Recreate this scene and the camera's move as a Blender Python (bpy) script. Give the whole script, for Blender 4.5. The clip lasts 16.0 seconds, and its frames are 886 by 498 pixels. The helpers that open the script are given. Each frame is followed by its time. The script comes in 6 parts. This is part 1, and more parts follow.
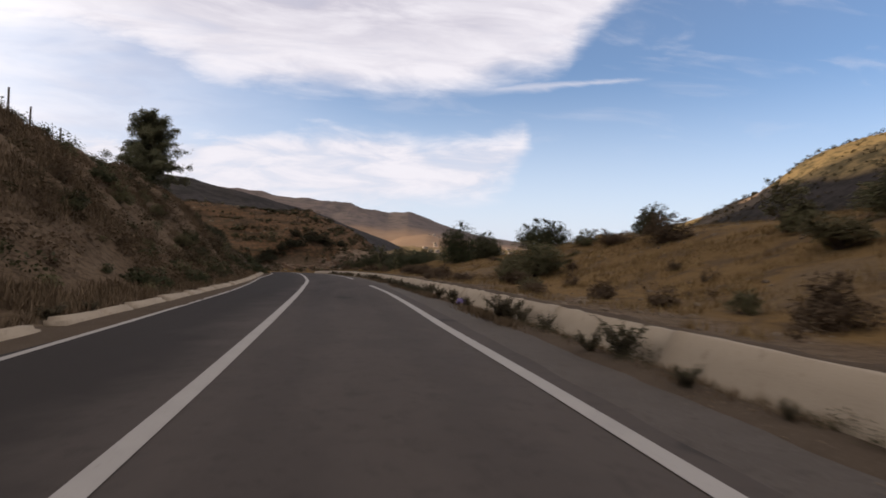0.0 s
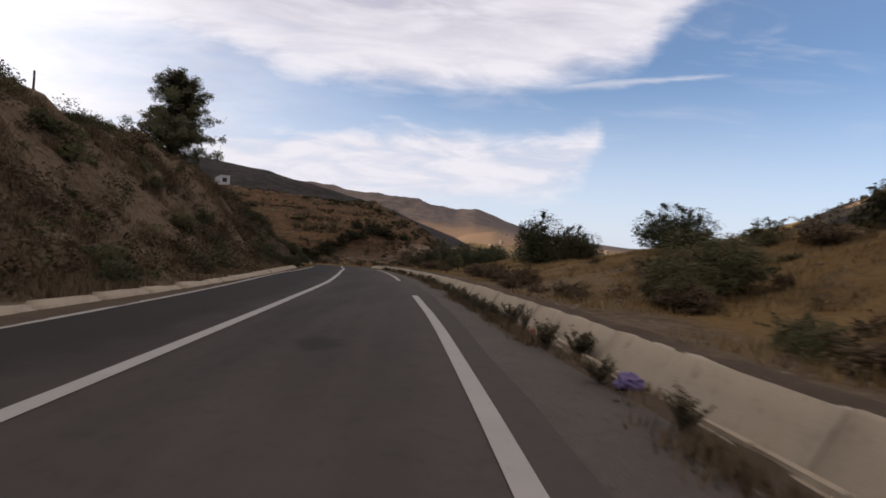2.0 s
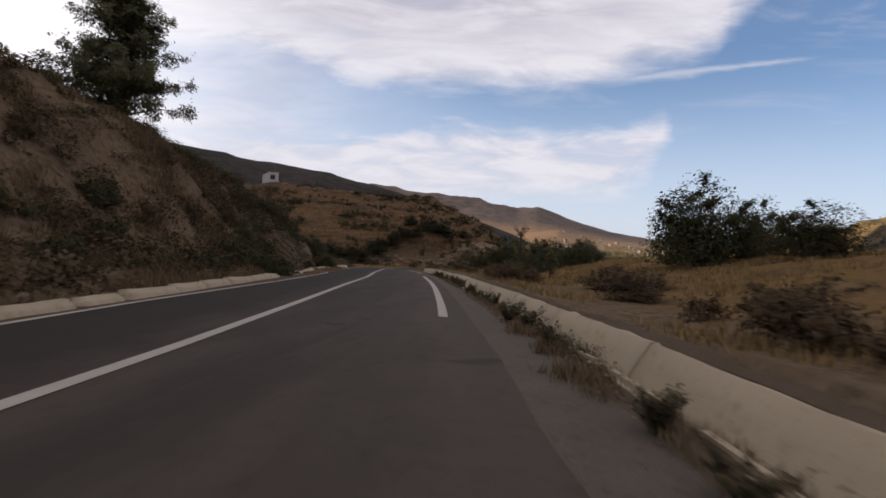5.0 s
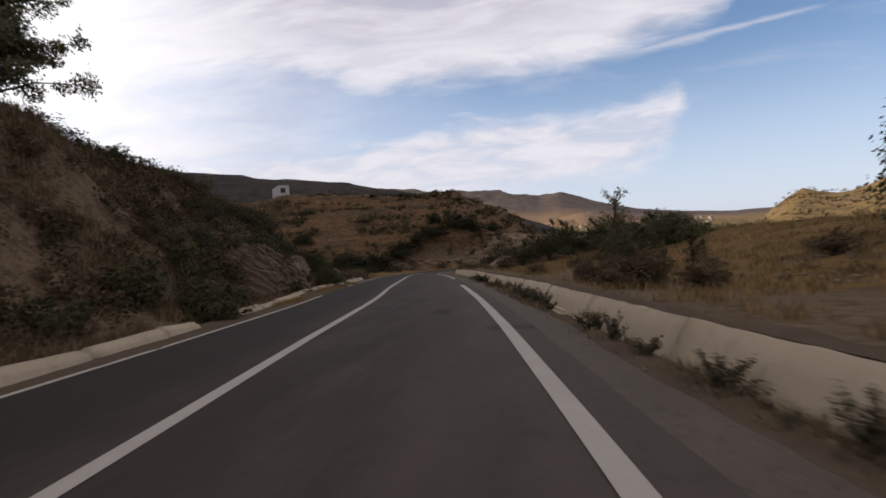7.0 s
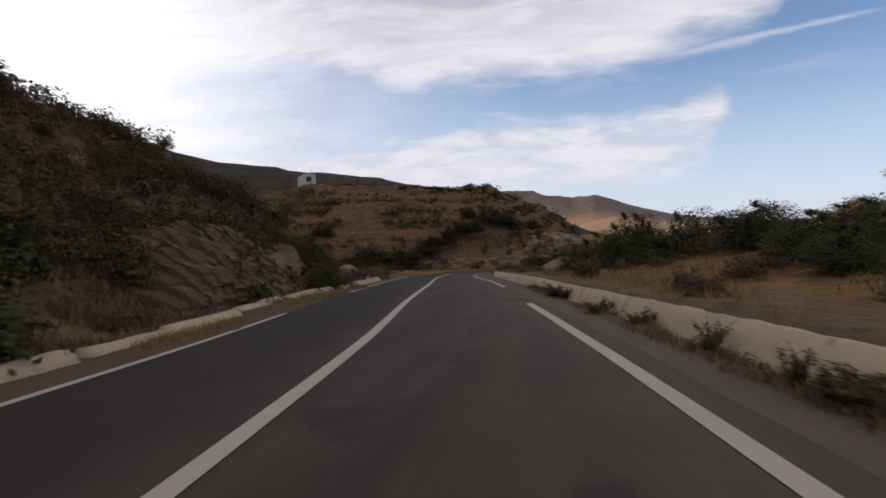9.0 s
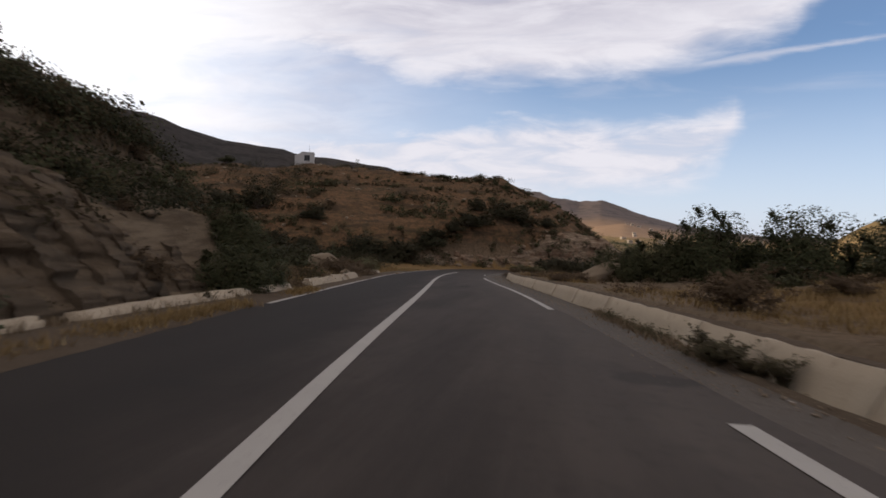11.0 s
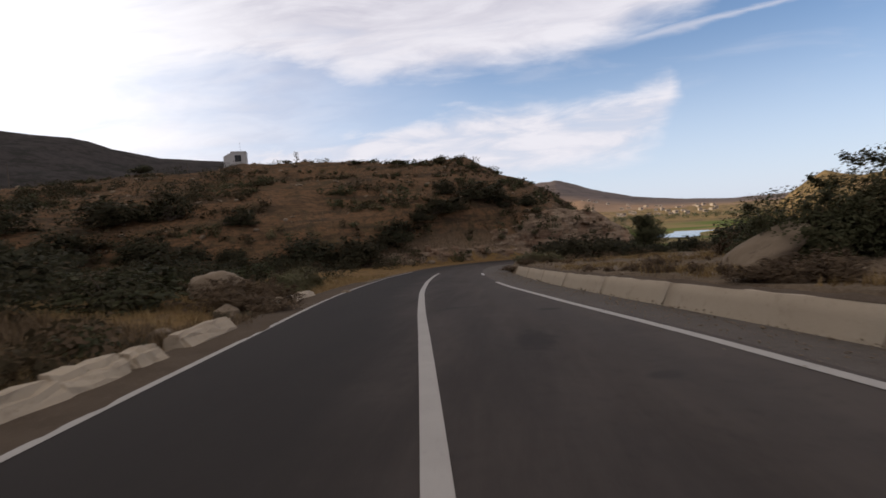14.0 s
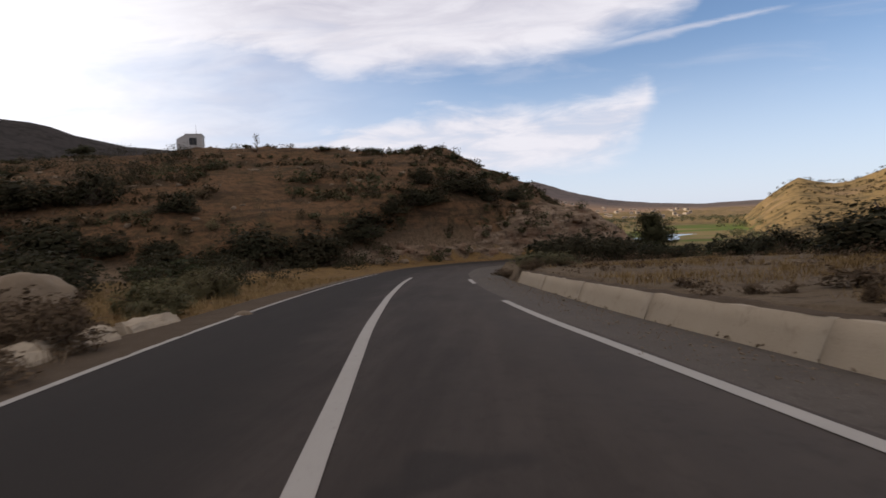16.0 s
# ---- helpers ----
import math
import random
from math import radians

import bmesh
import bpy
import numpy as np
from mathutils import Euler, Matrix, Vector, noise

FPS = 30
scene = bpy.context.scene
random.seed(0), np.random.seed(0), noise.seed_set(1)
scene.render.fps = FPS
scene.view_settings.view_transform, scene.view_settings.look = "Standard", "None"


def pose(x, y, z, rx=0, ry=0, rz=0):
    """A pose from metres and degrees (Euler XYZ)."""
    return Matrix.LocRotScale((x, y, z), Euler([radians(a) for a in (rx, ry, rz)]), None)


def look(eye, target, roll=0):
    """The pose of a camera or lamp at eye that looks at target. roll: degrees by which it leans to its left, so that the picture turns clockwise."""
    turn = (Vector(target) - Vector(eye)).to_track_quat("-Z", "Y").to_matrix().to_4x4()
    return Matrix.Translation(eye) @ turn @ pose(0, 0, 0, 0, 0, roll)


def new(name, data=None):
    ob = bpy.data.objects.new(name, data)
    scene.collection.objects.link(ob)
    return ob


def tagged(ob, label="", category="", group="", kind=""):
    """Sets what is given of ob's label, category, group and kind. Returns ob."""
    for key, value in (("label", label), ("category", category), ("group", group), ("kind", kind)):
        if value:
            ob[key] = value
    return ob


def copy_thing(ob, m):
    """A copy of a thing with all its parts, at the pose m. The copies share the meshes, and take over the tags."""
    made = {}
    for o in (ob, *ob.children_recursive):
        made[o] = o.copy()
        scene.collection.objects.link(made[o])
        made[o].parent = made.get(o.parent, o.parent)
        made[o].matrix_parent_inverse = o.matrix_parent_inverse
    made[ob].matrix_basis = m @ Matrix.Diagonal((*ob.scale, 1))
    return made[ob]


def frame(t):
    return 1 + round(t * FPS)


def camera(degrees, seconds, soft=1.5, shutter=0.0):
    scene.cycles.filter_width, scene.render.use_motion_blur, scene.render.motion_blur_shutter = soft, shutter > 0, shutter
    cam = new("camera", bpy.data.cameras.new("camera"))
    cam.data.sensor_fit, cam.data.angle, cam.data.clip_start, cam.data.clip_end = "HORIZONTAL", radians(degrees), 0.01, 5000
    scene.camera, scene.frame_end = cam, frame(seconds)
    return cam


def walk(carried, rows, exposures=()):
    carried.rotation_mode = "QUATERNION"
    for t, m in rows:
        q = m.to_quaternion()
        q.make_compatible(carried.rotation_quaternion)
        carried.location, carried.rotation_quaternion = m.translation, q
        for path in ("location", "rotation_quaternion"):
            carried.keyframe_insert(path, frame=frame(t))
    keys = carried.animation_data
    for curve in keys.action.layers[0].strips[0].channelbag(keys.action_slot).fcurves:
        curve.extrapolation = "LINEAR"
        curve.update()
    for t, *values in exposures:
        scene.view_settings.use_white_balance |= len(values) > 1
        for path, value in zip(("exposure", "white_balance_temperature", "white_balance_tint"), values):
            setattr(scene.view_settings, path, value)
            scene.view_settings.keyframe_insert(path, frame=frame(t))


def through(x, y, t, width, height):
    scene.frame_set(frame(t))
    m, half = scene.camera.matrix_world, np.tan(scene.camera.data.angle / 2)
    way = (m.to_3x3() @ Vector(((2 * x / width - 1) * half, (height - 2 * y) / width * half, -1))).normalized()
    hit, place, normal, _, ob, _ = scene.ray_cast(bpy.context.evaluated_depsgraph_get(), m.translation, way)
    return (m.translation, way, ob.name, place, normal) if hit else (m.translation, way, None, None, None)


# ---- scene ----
cam = camera(78.9, 16.0, soft=1.65, shutter=0.4)
PATH = [
    (0.0, (-0.694, -16.672, 1.754), (0.745, -6.777, 1.617), 2.80),
    (0.5, (-0.509, -14.405, 1.680), (0.407, -4.449, 1.499), 1.39),
    (1.0, (-0.328, -12.267, 1.631), (1.550, -2.447, 1.443), -1.56),
    (1.5, (-0.135, -9.928, 1.518), (0.920, 0.014, 1.291), 4.31),
    (2.0, (-0.021, -7.584, 1.409), (0.205, 2.410, 1.143), 4.67),
    (2.5, (-0.009, -5.121, 1.320), (0.570, 4.859, 1.059), -0.04),
    (3.0, (0.009, -2.486, 1.173), (0.230, 7.510, 0.970), 2.04),
    (3.5, (-0.040, -0.002, 1.062), (-0.045, 9.994, 0.774), 0.13),
    (4.0, (-0.153, 2.175, 0.975), (-0.223, 12.171, 0.711), 0.92),
    (4.5, (-0.282, 4.573, 0.836), (-0.725, 14.558, 0.522), 1.71),
    (5.0, (-0.523, 6.841, 0.736), (-1.425, 16.794, 0.384), 3.67),
    (7.5, (-2.440, 18.694, 0.128), (-3.860, 28.585, -0.261), -3.87),
    (8.0, (-2.844, 20.855, -0.041), (-4.520, 30.707, -0.407), 1.15),
    (8.5, (-3.368, 22.939, -0.124), (-5.291, 32.746, -0.491), -1.56),
    (11.0, (-5.621, 33.699, -0.762), (-7.596, 43.490, -1.247), 2.90),
    (11.5, (-6.211, 36.073, -0.860), (-8.280, 45.846, -1.320), 0.49),
    (12.0, (-6.830, 38.436, -0.997), (-9.255, 48.125, -1.489), 1.43),
    (12.5, (-7.476, 40.684, -1.157), (-9.902, 50.370, -1.686), -1.78),
    (13.0, (-8.001, 42.641, -1.299), (-9.937, 52.437, -1.836), -4.47),
    (13.5, (-8.455, 44.742, -1.443), (-9.958, 54.614, -1.967), -4.26),
    (14.0, (-8.828, 46.761, -1.579), (-10.111, 56.662, -2.156), -3.55),
    (14.5, (-9.090, 48.697, -1.706), (-10.059, 58.633, -2.286), -3.83),
    (15.0, (-9.293, 50.553, -1.840), (-9.916, 60.519, -2.375), -3.07),
    (15.5, (-9.549, 52.679, -1.982), (-10.553, 62.608, -2.615), -0.96),
    (16.0, (-9.747, 54.486, -2.130), (-10.590, 64.431, -2.751), -2.16),
]
walk(cam, [(t, look(eye, target, roll)) for t, eye, target, roll in PATH], [(0.0, 0.2, 6450, 14), (1.2, 0.2, 6400, 14), (2.2, 0.12, 6400, 14), (4.5, 0.04, 6350, 14), (7.5, 0.06, 6350, 13.5), (13.0, 0.1, 6350, 13), (16.0, 0.14, 6350, 13)])

# ---- sun, sky and clouds ----
SUN_AZ, SUN_EL = radians(-84), radians(12.5)
sun_data = bpy.data.lights.new("sun", "SUN")
sun_data.energy, sun_data.angle, sun_data.color = 3.2, radians(0.5), (1.0, 0.78, 0.5)
sun = new("sun", sun_data)
sun_dir = Vector((math.sin(SUN_AZ) * math.cos(SUN_EL), math.cos(SUN_AZ) * math.cos(SUN_EL), math.sin(SUN_EL)))
sun.rotation_euler = sun_dir.to_track_quat("Z", "Y").to_euler()


class Nodes:
    """Short hand for building node trees."""

    def __init__(self, tree):
        self.tree = tree
        tree.nodes.clear()

    def add(self, kind, **inputs):
        n = self.tree.nodes.new(kind)
        for k, v in inputs.items():
            self.put(n, k.replace("_", " "), v)
        return n

    def put(self, n, key, v):
        s = n.inputs[int(key)] if key.isdigit() else n.inputs[key]
        if isinstance(v, bpy.types.NodeSocket):
            self.tree.links.new(v, s)
        else:
            s.default_value = v

    def math(self, op, a, b=0.0, c=0.0, clamp=False):
        n = self.tree.nodes.new("ShaderNodeMath")
        n.operation, n.use_clamp = op, clamp
        for i, v in enumerate((a, b, c)):
            self.put(n, str(i), v)
        return n.outputs[0]

    def step(self, x, lo, hi, a=0.0, b=1.0):
        n = self.tree.nodes.new("ShaderNodeMapRange")
        n.interpolation_type = "SMOOTHSTEP"
        for i, v in enumerate((x, lo, hi, a, b)):
            self.put(n, str(i), v)
        return n.outputs[0]

    def noise(self, vec, scale, detail=4.0, rough=0.55, distort=0.0):
        n = self.add("ShaderNodeTexNoise", Vector=vec, Scale=scale, Detail=detail, Roughness=rough, Distortion=distort)
        return n.outputs["Fac"]

    def ramp(self, fac, stops):
        n = self.tree.nodes.new("ShaderNodeValToRGB")
        r = n.color_ramp
        while len(r.elements) < len(stops):
            r.elements.new(0.5)
        for e, (p, c) in zip(r.elements, stops):
            e.position, e.color = p, (*c, 1.0) if len(c) == 3 else c
        self.put(n, "Fac", fac)
        return n.outputs["Color"]

    def mix(self, fac, a, b, kind="MIX"):
        n = self.tree.nodes.new("ShaderNodeMix")
        n.data_type, n.blend_type = "RGBA", kind
        for i, v in ((0, fac), (6, a), (7, b)):
            if isinstance(v, tuple) and len(v) == 3:
                v = (*v, 1.0)
            self.put(n, str(i), v)
        return n.outputs[2]


world = bpy.data.worlds.new("world")
scene.world = world
world.use_nodes = True
w = Nodes(world.node_tree)
sky = w.add("ShaderNodeTexSky")
sky.sky_type, sky.sun_disc = "NISHITA", False
sky.sun_elevation, sky.sun_rotation = SUN_EL, SUN_AZ
sky.altitude, sky.air_density, sky.dust_density, sky.ozone_density = 300, 1.0, 0.5, 4.0
way = w.add("ShaderNodeTexCoord").outputs["Generated"]
sep = w.add("ShaderNodeSeparateXYZ", Vector=way)
dx, dy, dz = sep.outputs
ahead = w.math("MAXIMUM", dy, 0.12)
u = w.math("DIVIDE", dx, ahead)
v = w.math("DIVIDE", dz, ahead)
flat = w.add("ShaderNodeCombineXYZ", X=u, Y=w.math("MULTIPLY", v, 2.6), Z=0.0).outputs[0]
across = w.math("MULTIPLY_ADD", u, 0.5, 0.5)


def line_over(stops):
    """A height over the horizon by bearing: stops of (u, v)."""
    return w.ramp(across, [(0.5 + 0.5 * a, (b,) * 3) for a, b in stops])


streak = w.add("ShaderNodeMapping", Vector=flat, Rotation=(0, 0, radians(-16)), Scale=(1.0, 1.5, 1.0)).outputs[0]
swept = w.add("ShaderNodeMapping", Vector=flat, Rotation=(0, 0, radians(30)), Scale=(1.0, 1.9, 1.0)).outputs[0]
puff = w.noise(flat, 3.4, 7.0, 0.55, 0.3)
fine = w.noise(streak, 7.0, 8.0, 0.6, 0.5)
sweep = w.noise(swept, 3.0, 8.0, 0.58, 0.6)
flecks = w.noise(w.add("ShaderNodeMapping", Vector=flat, Scale=(1.0, 1.5, 1.0)).outputs[0], 17.0, 6.0, 0.6, 0.5)
wave = w.math("ADD", w.math("MULTIPLY_ADD", puff, 0.09, -0.045), w.math("MULTIPLY_ADD", fine, 0.07, -0.035))
# big bank of cloud: everything above a wavy lower edge, brightest along that edge
edge = line_over([(-1.0, 0.20), (-0.75, 0.29), (-0.55, 0.325), (-0.40, 0.30), (-0.25, 0.256), (-0.05, 0.258), (0.05, 0.266), (0.13, 0.272), (0.20, 0.290), (0.265, 0.312), (0.33, 0.335), (0.372, 0.366), (0.39, 0.40), (0.47, 0.48), (0.7, 0.62)])
rise = w.math("ADD", w.math("SUBTRACT", v, edge), wave)
bank = w.math("MULTIPLY", w.step(rise, -0.03, 0.05), w.step(sweep, 0.28, 0.5, 0.82, 1.0))
# lower streaky band between two bowed edges, pointed to the right
upper = line_over([(-1.0, 0.16), (-0.58, 0.15), (-0.18, 0.185), (-0.05, 0.190), (0.10, 0.182), (0.19, 0.197), (0.29, 0.222), (0.31, 0.20), (0.33, 0.10)])
lower = line_over([(-1.0, 0.0), (-0.3, 0.02), (-0.05, 0.045), (0.20, 0.075), (0.27, 0.12), (0.31, 0.19), (0.33, 0.22)])
band = w.math("MULTIPLY", w.step(w.math("ADD", w.math("SUBTRACT", upper, v), wave), -0.022, 0.030), w.step(w.math("ADD", w.math("SUBTRACT", v, lower), wave), -0.03, 0.05))
band = w.math("MULTIPLY", band, w.step(fine, 0.30, 0.60, 0.50, 0.97))
# thin tail to the right of the bank
tail = w.math("ABSOLUTE", w.math("SUBTRACT", v, w.math("MULTIPLY_ADD", u, 0.153, 0.2575)))
tail = w.math("SUBTRACT", 1.0, w.math("DIVIDE", w.math("ADD", tail, w.math("MULTIPLY_ADD", fine, 0.03, -0.012)), w.step(u, 0.18, 0.5, 0.020, 0.009)), clamp=True)
tail = w.math("MULTIPLY", w.step(tail, 0.0, 1.0, 0.0, 0.55), w.math("MULTIPLY", w.step(u, 0.14, 0.24), w.step(u, 0.46, 0.56, 1.0, 0.0)))
# milky veil towards the sun, with bright flecks
veil = w.math("MULTIPLY", w.step(u, -0.75, 0.06, 1.0, 0.0), w.step(w.math("ADD", w.math("MULTIPLY", puff, 0.45), w.math("MULTIPLY", sweep, 0.55)), 0.33, 0.62, 0.66, 1.0))
fleck = w.math("MULTIPLY", w.step(flecks, 0.56, 0.70, 0.0, 0.5), w.math("MULTIPLY", w.step(u, -0.12, -0.4), w.step(v, 0.16, 0.24)))
wisp = w.math("MULTIPLY", w.step(sweep, 0.52, 0.72, 0.0, 0.22), w.step(v, 0.12, 0.3))
cover = w.math("MAXIMUM", w.math("MAXIMUM", bank, band), w.math("MAXIMUM", tail, w.math("MAXIMUM", veil, w.math("MAXIMUM", fleck, wisp))))
cover = w.math("MULTIPLY", cover, w.step(dz, 0.0, 0.07))
# warm cloud added overhead, out of view, to warm the light on the ground
over = w.step(dz, 0.46, 0.72)
high = w.math("MULTIPLY", over, w.step(puff, 0.3, 0.6, 0.30, 0.12))
cover = w.math("MULTIPLY", w.math("MAXIMUM", cover, over), w.math("SUBTRACT", 1.0, high))
haze = w.step(dz, 0.0, 0.32, 0.74, 0.10)
toward = w.add("ShaderNodeVectorMath", **{"0": way, "1": (-0.80, 0.52, 0.30)})
toward.operation = "DOT_PRODUCT"
glow = w.step(toward.outputs["Value"], 0.83, 0.995)
deep = w.math("MULTIPLY", w.step(rise, 0.05, 0.15), w.step(sweep, 0.40, 0.62, 1.0, 0.15))
cloud_colour = w.mix(w.step(fine, 0.34, 0.64), (0.69, 0.675, 0.715), (0.79, 0.775, 0.80))
cloud_colour = w.mix(w.math("MULTIPLY", deep, 0.8), cloud_colour, (0.50, 0.485, 0.55))
cloud_colour = w.mix(glow, cloud_colour, (1.08, 1.07, 1.06))
cloud_colour = w.mix(over, cloud_colour, (0.62, 0.53, 0.44))
pale_sky = w.mix(haze, sky.outputs[0], (4.75, 5.15, 5.95))
sky_back = w.add("ShaderNodeBackground", Color=pale_sky, Strength=0.15)
cloud_back = w.add("ShaderNodeBackground", Color=cloud_colour, Strength=1.0)
both = w.add("ShaderNodeMixShader", **{"0": cover, "1": sky_back.outputs[0], "2": cloud_back.outputs[0]})
w.add("ShaderNodeOutputWorld", Surface=both.outputs[0])


# ---- materials ----
def material(name, build, rough=0.9, bump=None, spec=0.3):
    m = bpy.data.materials.new(name)
    m.use_nodes = True
    n = Nodes(m.node_tree)
    place = n.add("ShaderNodeTexCoord").outputs["Object"]
    colour, relief = build(n, place)
    b = n.add("ShaderNodeBsdfPrincipled", Base_Color=colour, Roughness=rough)
    b.inputs["Specular IOR Level"].default_value = spec
    if relief is not None:
        h = n.add("ShaderNodeBump", Height=relief, Strength=bump[0], Distance=bump[1])
        n.put(b, "Normal", h.outputs[0])
    n.add("ShaderNodeOutputMaterial", Surface=b.outputs[0])
    return m


def asphalt_build(n, p):
    grain = n.noise(p, 90, 3)
    lane = n.add("ShaderNodeMapping", Vector=p, Scale=(1.2, 0.12, 1.0)).outputs[0]
    wear = n.step(n.noise(lane, 1.3, 6, 0.65), 0.3, 0.7)
    stain = n.step(n.noise(p, 0.35, 5, 0.6), 0.56, 0.7)
    c = n.mix(wear, (0.038, 0.0315, 0.0285), (0.066, 0.0550, 0.0495))
    along = n.add("ShaderNodeSeparateXYZ", Vector=p).outputs[1]
    # paler asphalt towards the start of the road
    pale_start = n.step(n.math("ADD", along, n.math("MULTIPLY_ADD", n.noise(p, 0.25, 4), 14.0, -7.0)), 0.0, -10.0)
    c = n.mix(n.math("MULTIPLY", pale_start, 0.7), c, (0.094, 0.080, 0.072))
    c = n.mix(n.math("MULTIPLY", stain, 0.35), c, (0.024, 0.023, 0.023))
    a = n.add("ShaderNodeAttribute")
    a.attribute_name = "lateral"
    side = n.math("ADD", a.outputs["Fac"], n.math("MULTIPLY_ADD", n.noise(p, 0.8, 5, 0.6), 1.6, -0.8))
    c = n.mix(n.step(side, 0.6, 3.2, 0.0, 0.72), c, (0.094, 0.078, 0.067))
    # left lane darkened: shade beside the bank is put into the colour
    c = n.mix(n.step(side, 0.2, -1.0, 0.0, 0.85), c, (0.0240, 0.0210, 0.0196))
    track = n.math("MINIMUM", n.math("ABSOLUTE", n.math("SUBTRACT", side, 0.75)), n.math("ABSOLUTE", n.math("SUBTRACT", side, 2.2)))
    c = n.mix(n.step(track, 0.5, 0.1, 0.0, 0.25), c, (0.040, 0.035, 0.033))
    patch = n.step(n.noise(p, 0.55, 3, 0.5), 0.66, 0.70)
    c = n.mix(n.math("MULTIPLY", patch, 0.5), c, (0.022, 0.021, 0.021))
    # oil stains in the lane
    for x, y, wide, long in ((-8.62, 52.9, 0.26, 0.85), (-8.28, 56.1, 0.22, 0.2), (-1.2, -1.5, 0.3, 0.5), (-3.6, 27.0, 0.25, 0.6)):
        gap = n.add("ShaderNodeMapping", Vector=p, Location=(-x / wide, -y / long, 0), Scale=(1 / wide, 1 / long, 0)).outputs[0]
        away = n.add("ShaderNodeVectorMath", **{"0": gap})
        away.operation = "LENGTH"
        ring = n.math("ADD", away.outputs["Value"], n.math("MULTIPLY_ADD", n.noise(p, 5.0, 5, 0.7), 1.4, -0.7))
        c = n.mix(n.step(ring, 1.2, 0.4, 0.0, 0.65), c, (0.020, 0.018, 0.0175))
    c = n.mix(n.step(grain, 0.60, 0.78, 0.0, 0.4), c, (0.11, 0.099, 0.091))
    c = n.mix(n.step(n.noise(p, 6.0, 7, 0.75), 0.50, 0.66, 0.0, 0.3), c, (0.030, 0.026, 0.024))
    return c, grain


def shoulder_build(n, p):
    grain, blotch = n.noise(p, 60, 4), n.noise(p, 1.6, 6, 0.6)
    c = n.mix(blotch, (0.066, 0.056, 0.048), (0.118, 0.100, 0.086))
    c = n.mix(n.step(grain, 0.56, 0.72, 0.0, 0.6), c, (0.23, 0.205, 0.175))
    c = n.mix(n.step(n.noise(p, 9.0, 5, 0.7), 0.54, 0.66, 0.0, 0.55), c, (0.052, 0.044, 0.038))
    return c, n.math("ADD", grain, n.noise(p, 22, 4, 0.7))


def concrete_build(n, p):
    grain, blotch = n.noise(p, 45, 4), n.noise(p, 1.1, 6, 0.65)
    tone = n.add("ShaderNodeObjectInfo").outputs["Random"]
    c = n.mix(blotch, (0.345, 0.285, 0.208), (0.475, 0.405, 0.310))
    c = n.mix(n.math("MULTIPLY", tone, 0.35), c, (0.325, 0.268, 0.203))
    c = n.mix(n.step(n.noise(p, 3.2, 6, 0.7), 0.55, 0.75, 0.0, 0.6), c, (0.18, 0.142, 0.105))
    c = n.mix(n.step(n.noise(p, 14.0, 6, 0.75), 0.56, 0.7, 0.0, 0.35), c, (0.20, 0.162, 0.122))
    return c, n.math("ADD", grain, n.math("MULTIPLY", blotch, 0.6))


def paint_build(n, p):
    worn = n.noise(p, 26, 6, 0.7)
    c = n.mix(n.noise(p, 2.0, 4), (0.33, 0.315, 0.295), (0.43, 0.41, 0.385))
    return n.mix(n.step(worn, 0.58, 0.72, 0.0, 0.55), c, (0.14, 0.128, 0.118)), worn


